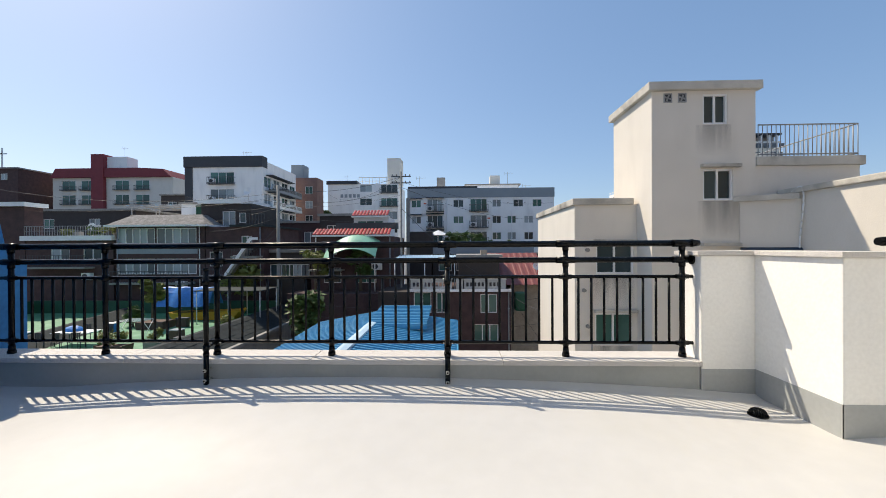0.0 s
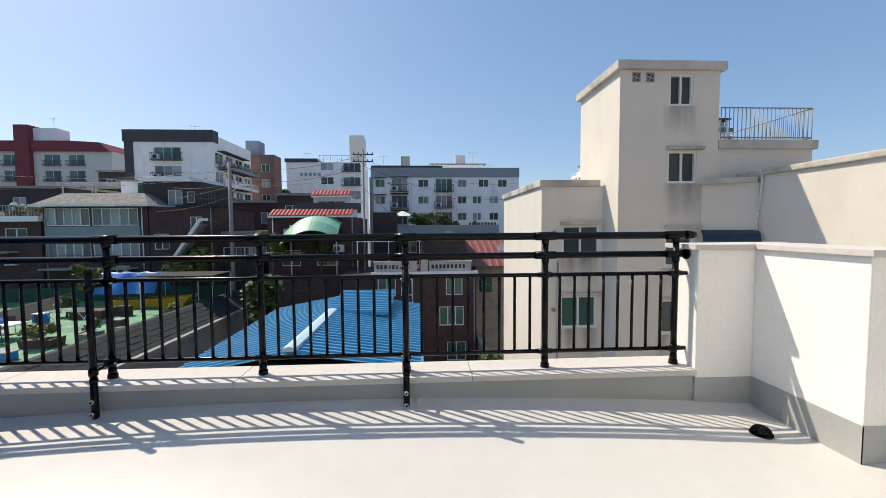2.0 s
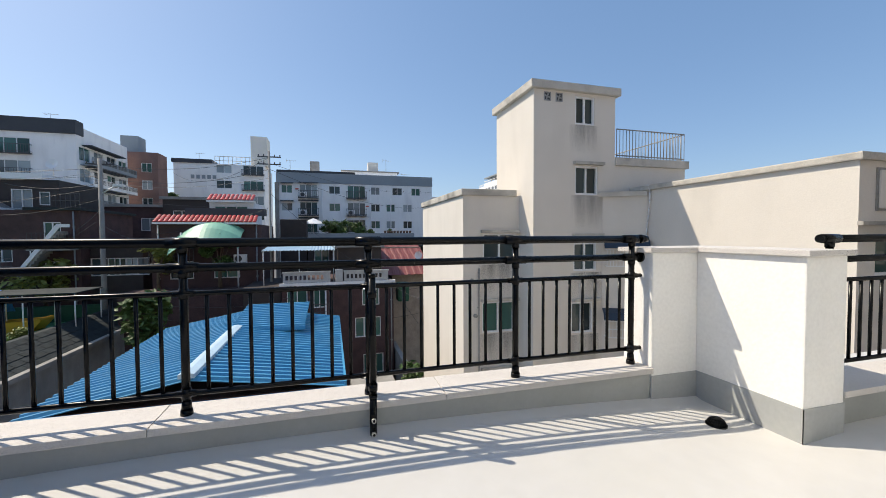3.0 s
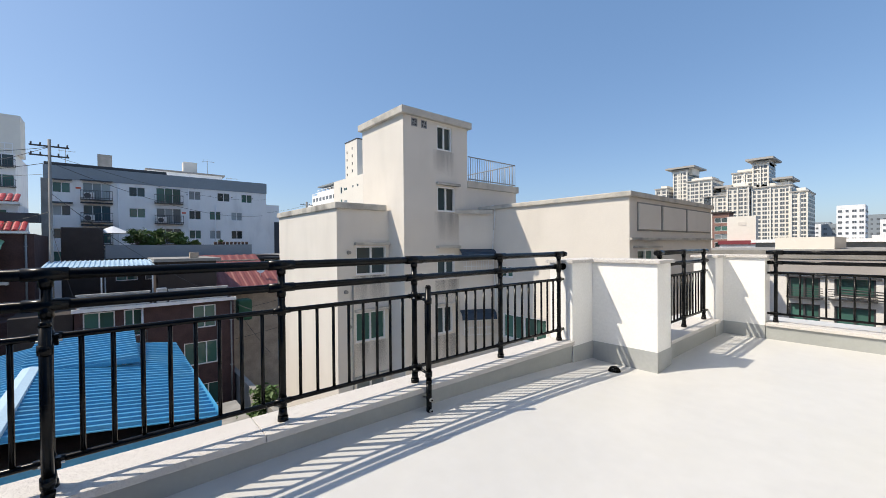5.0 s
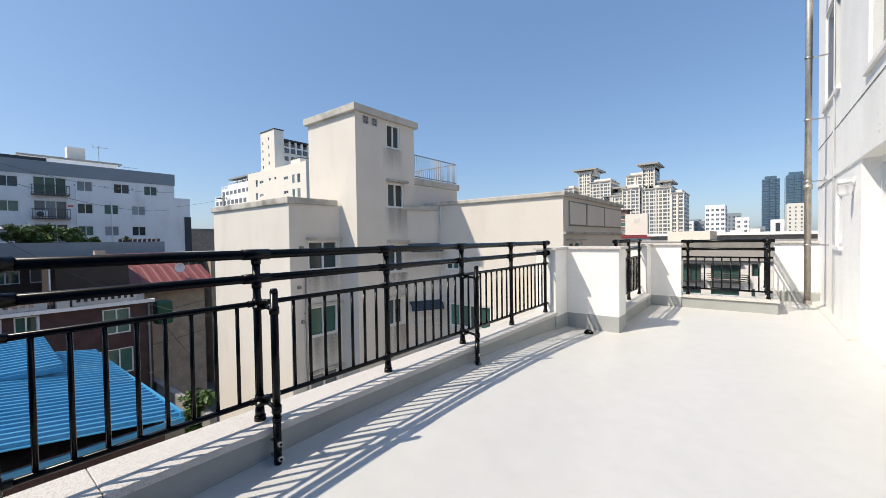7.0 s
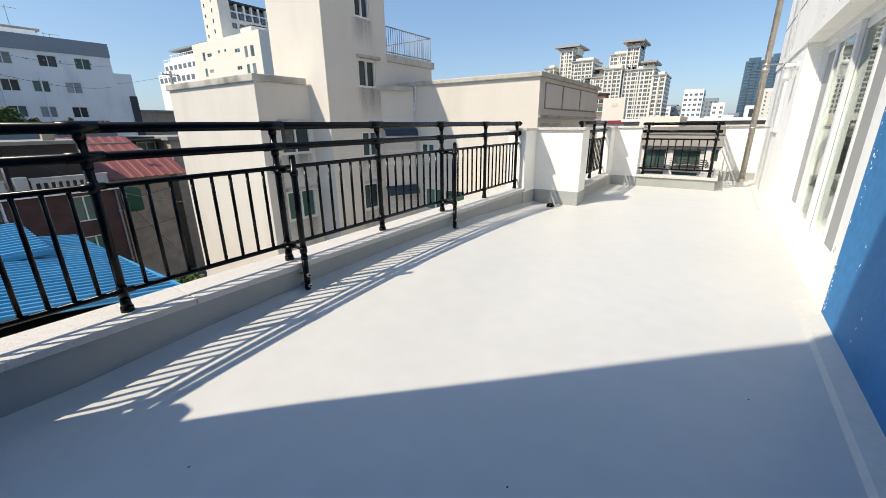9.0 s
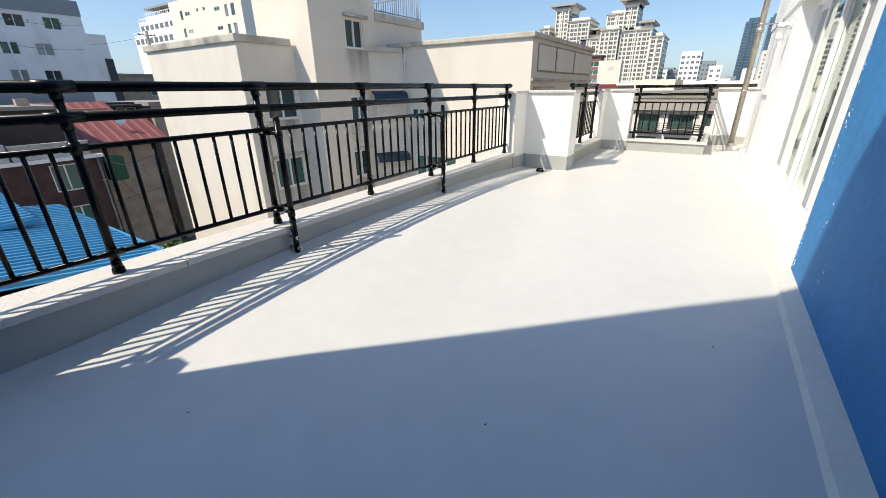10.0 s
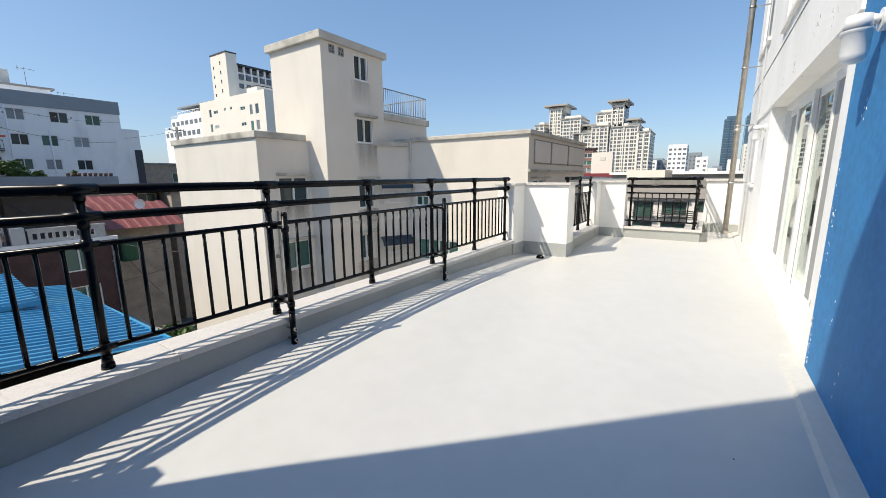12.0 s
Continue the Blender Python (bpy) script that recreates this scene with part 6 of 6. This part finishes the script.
b2 = building("brick_block", "red brick block with pale balconies", 61.3, 63.4, 16.3, 18.2, GROUND, 5.2, PINKBR, left=[(0.25, 3.9 - 1.1 * k, 1.5, 0.7) for k in range(6)], category="building")
local_part(b2, "roof_edge", [(61.1, 63.5, 16.1, 18.4, 5.2, 5.4)], BROWN)


# ---- towers on the skyline ----
def skyline(root, name, x0, x1, y0, y1, z1, wall, pitch=2.45, bay=2.6, win=(1.5, 1.3), z0=GROUND, sides=True):
    """A tower block with its windows set into the sunny face and the face towards the terrace."""
    local_part(root, name, [(x0, x1, y0, y1, z0, z1)], wall)
    bm = bmesh.new()
    ox, oy, oz = root.location
    n = int((z1 - max(z0, -4.0) - 1.2) / pitch)
    k = max(1, int((y1 - y0) / bay))
    step = (y1 - y0) / k
    for i in range(n):
        z = z1 - 1.0 - pitch * (i + 1) + 0.6
        for j in range(k):
            w = win[0] * (0.7 if (j * 5) % 3 == 1 else 1.0)
            y = y0 + step * (j + 0.5)
            for e in (-1, 1):
                c = y + e * w * 0.27
                quad_box(bm, x0 - ox - 0.06, x0 - ox, c - w * 0.23 - oy, c + w * 0.23 - oy, z - oz, z + win[1] - oz)
        if sides:
            m_ = max(1, int((x1 - x0) / bay))
            for j in range(m_):
                x = x0 + (x1 - x0) * (j + 0.5) / m_
                quad_box(bm, x - win[0] / 2 - ox, x + win[0] / 2 - ox, y0 - oy - 0.06, y0 - oy, z - oz, z + win[1] - oz)
    tagged(part("glazing", bm, FARGLASS, root), kind="stuff")


hr = thing("tower_complex", "cream high-rise apartment complex with winged roofs", "apartment tower", at=(180, 20, GROUND))
for x0, x1, y0, y1, z1 in ((182, 196, 59.5, 65.0, 31.5), (180, 194, 50.0, 59.4, 26.0), (178, 190, 66.0, 70.5, 24.0), (180, 196, 45.0, 53.6, 19.2), (179, 196, 38.2, 45.2, 21.8), (183, 196, 36.6, 44.5, 27.6), (182.5, 194, 33.2, 38.0, 30.5), (180, 195, 26.6, 38.0, 21.0), (179, 195, 22.2, 26.7, 18.3)):
    skyline(hr, "tower", x0, x1, y0, y1, z1, CREAM, 1.55, 1.55, (1.25, 1.0))
    local_part(hr, "pilaster", [(x0 - 0.3, x0, y0 + (y1 - y0) * f - 0.22, y0 + (y1 - y0) * f + 0.22, GROUND, z1 + 0.5) for f in (0.04, 0.5, 0.96)], CREAM)
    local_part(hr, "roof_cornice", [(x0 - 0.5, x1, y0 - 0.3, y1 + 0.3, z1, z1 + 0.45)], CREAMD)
    local_part(hr, "roof_room", [(x0 + 2.5, x1 - 2, y0 + 0.9, y1 - 1.2, z1 + 0.45, z1 + 1.7)], CREAM)
for y0, y1, z in ((56.6, 67.6, 32.3), (31.6, 39.8, 31.6), (26.4, 32.0, 23.6), (44.0, 50.0, 22.6)):
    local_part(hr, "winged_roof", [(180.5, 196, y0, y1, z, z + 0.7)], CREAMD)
    local_part(hr, "roof_neck", [(183.6, 192, y0 + 1.6, y1 - 1.8, z - 2.6, z)], CREAM)
wt = thing("white_tower", "white high-rise block with dark balconies", "apartment tower", at=(150, 7, GROUND))
skyline(wt, "tower", 150, 162, 7.7, 13.1, 11.0, APTW, 1.5, 1.3, (0.8, 0.6))
sg = thing("white_billboard_block", "white blank fronted block", "building", at=(140, 3, GROUND))
local_part(sg, "wall", [(140, 146, 3.2, 6.2, GROUND, 2.7)], APTW)
for k, (x, y0, y1, z, m_) in enumerate(((200, 1.8, 6.4, 8.6, APTW), (230, 5.0, 12.0, 11.8, APTG), (240, 20, 29, 9.0, APTW), (260, 24, 33, 10.5, APTG), (220, -2.0, 2.2, 4.0, APTW), (210, 17.5, 22.0, 8.0, APTG), (230, -4, 0, 5.0, APTG))):
    f = thing("distant_tower", "distant pale apartment tower in haze", "apartment tower", "distant towers", at=(x, y0, GROUND))
    skyline(f, "tower", x, x + 12, y0, y1, z, m_, 1.9, 1.6, (0.9, 0.8))
for y0, y1, z in ((-9.9, -3.1, 30.2), (-19.4, -12.1, 31.2)):
    gl = thing("glass_tower", "blue glass high-rise tower", "office tower", "glass towers", at=(250, y0, GROUND))
    local_part(gl, "shaft", [(250, 262, y0, y1, GROUND, z - 1.5)], TOWGLASS)
    local_part(gl, "crown", [(250.5, 261, y0 + 1.2, y1 - 1.0, z - 1.5, z)], TOWGLASS)
    bm = bmesh.new()
    quad_box(bm, -0.15, 0, 0.3, y1 - y0 - 0.3, 0, 0.35)
    band = mesh_of("floor_band", bm, BANDBLUE)
    for k in range(26):
        part("floor_band", band, None, gl).location.z = 6 + 1.25 * k
    for e in (0.25, 0.62):
        local_part(gl, "corner_fin", [(249.5, 250.0, y0 + (y1 - y0) * e, y0 + (y1 - y0) * e + 0.25, GROUND, z - 1.0)], TOWGLASS)
md = thing("cream_tower", "cream tower with dark window columns", "apartment tower", at=(200, -16, GROUND))
skyline(md, "tower", 200, 210, -16.5, -9.8, 13.2, CREAM, 1.5, 1.4, (0.5, 0.6))
md = thing("small_office_block", "small pale block with a dark window", "building", at=(180, -6, GROUND))
local_part(md, "wall", [(180, 188, -8.0, -4.4, GROUND, 6.6)], APTW)
local_part(md, "window", [(179.9, 180, -6.8, -5.6, 2.0, 5.4)], DARK)

# white terraced block behind the neighbour
wb = building("white_terraced_block", "pale apartment block with a lift tower", 45.0, 60.0, 76.0, 102.0, GROUND, 18.6, CREAM,
              left=[(4.0, 15.0, 1.0, 1.7, 1), (6.0, 15.6, 1.8, 0.7), (10.5, 15.9, 0.8, 0.6, 1), (13.0, 15.9, 0.8, 0.6, 1), (17.0, 15.4, 1.8, 0.7), (20.5, 14.2, 1.0, 2.0, 1), (22.5, 14.2, 1.2, 2.0, 1), (4.0, 11.8, 1.0, 1.7, 1), (6.0, 12.4, 1.8, 0.7), (17.0, 12.2, 1.8, 0.7), (20.5, 11.0, 1.0, 2.0, 1), (22.5, 11.0, 1.2, 2.0, 1)], category="apartment block")
local_part(wb, "lift_tower", [(45.2, 47.5, 89.0, 95.4, 18.6, 27.7)], CREAM)
local_part(wb, "tower_cap", [(45.1, 47.6, 88.9, 95.5, 27.7, 27.95)], DARK)
local_part(wb, "lift_window", [(45.14, 45.2, 91.4, 91.7, 19.8 + 1.9 * k, 20.5 + 1.9 * k) for k in range(4)] + [(45.14, 45.2, 94.2, 94.5, 19.2 + 1.9 * k, 19.8 + 1.9 * k) for k in range(4)], DARK)
local_part(wb, "roof_room", [(48.0, 51.5, 83.0, 87.0, 18.6, 20.6)], CREAM)
local_part(wb, "roof_room_cap", [(47.9, 51.6, 82.9, 87.1, 20.6, 20.75)], DARK)
bk = thing("white_stepped_block", "white stepped apartment block with railed terraces", "apartment block", at=(50, 104, GROUND))
for x0, y1, z0, z1 in ((50.0, 134.2, GROUND, 15.0), (50.6, 131.0, 15.0, 17.9), (51.2, 128.0, 17.9, 19.0)):
    local_part(bk, "tier", [(x0, 62.0, 104.0, y1, z0, z1)], APTW)
    for q in range(int((y1 - 112.0) / 2.6) if z1 < 19 else 0):
        y = y1 - 2.3 - 2.6 * q
        local_part(bk, "window", [(x0 - 0.06, x0 - 0.005, y, y + 1.6, z1 - 2.1, z1 - 0.9)], FARGLASS)
    local_part(bk, "parapet_rail", [(x0 + 0.02, x0 + 0.08, 110.0, y1, z1 + 0.62, z1 + 0.74)] + [(x0 + 0.02, x0 + 0.08, y1 - 0.1 - 1.0 * q, y1 - 1.0 * q, z1, z1 + 0.62) for q in range(20)], APTW)
local_part(bk, "flat_roof", [(50.8, 62.0, 106.0, 127.0, 20.4, 20.8)], APTG)
local_part(bk, "roof_post", [(53.0, 53.3, 108 + 3.0 * q, 108.3 + 3.0 * q, 19.0, 20.4) for q in range(7)], APTW)
bl = thing("slatted_block", "tall block with slatted roof gallery", "apartment block", at=(50, 97, GROUND))
local_part(bl, "wall", [(50.0, 78.0, 97.0, 104.0, GROUND, 24.6)], CREAM)
local_part(bl, "roof", [(50.0, 78.0, 96.6, 104.0, 27.7, 28.1)], DARK)
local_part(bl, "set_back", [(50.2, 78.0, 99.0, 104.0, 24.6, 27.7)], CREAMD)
for k in range(16):
    local_part(bl, "gallery_post", [(50.0 + 1.8 * k, 50.4 + 1.8 * k, 96.9, 97.5, 24.6, 27.7)], APTW)
    local_part(bl, "skylight", [(50.6 + 1.8 * k, 51.7 + 1.8 * k, 96.75, 96.96, 24.7, 25.7)], FARGLASS)
    local_part(bl, "window", [(50.5 + 1.8 * k, 51.6 + 1.8 * k, 96.93, 96.99, 22.6, 23.7)], FARGLASS)
local_part(bl, "gallery_beam", [(50.0, 78.0, 96.85, 97.4, 25.9, 26.2)], APTW)
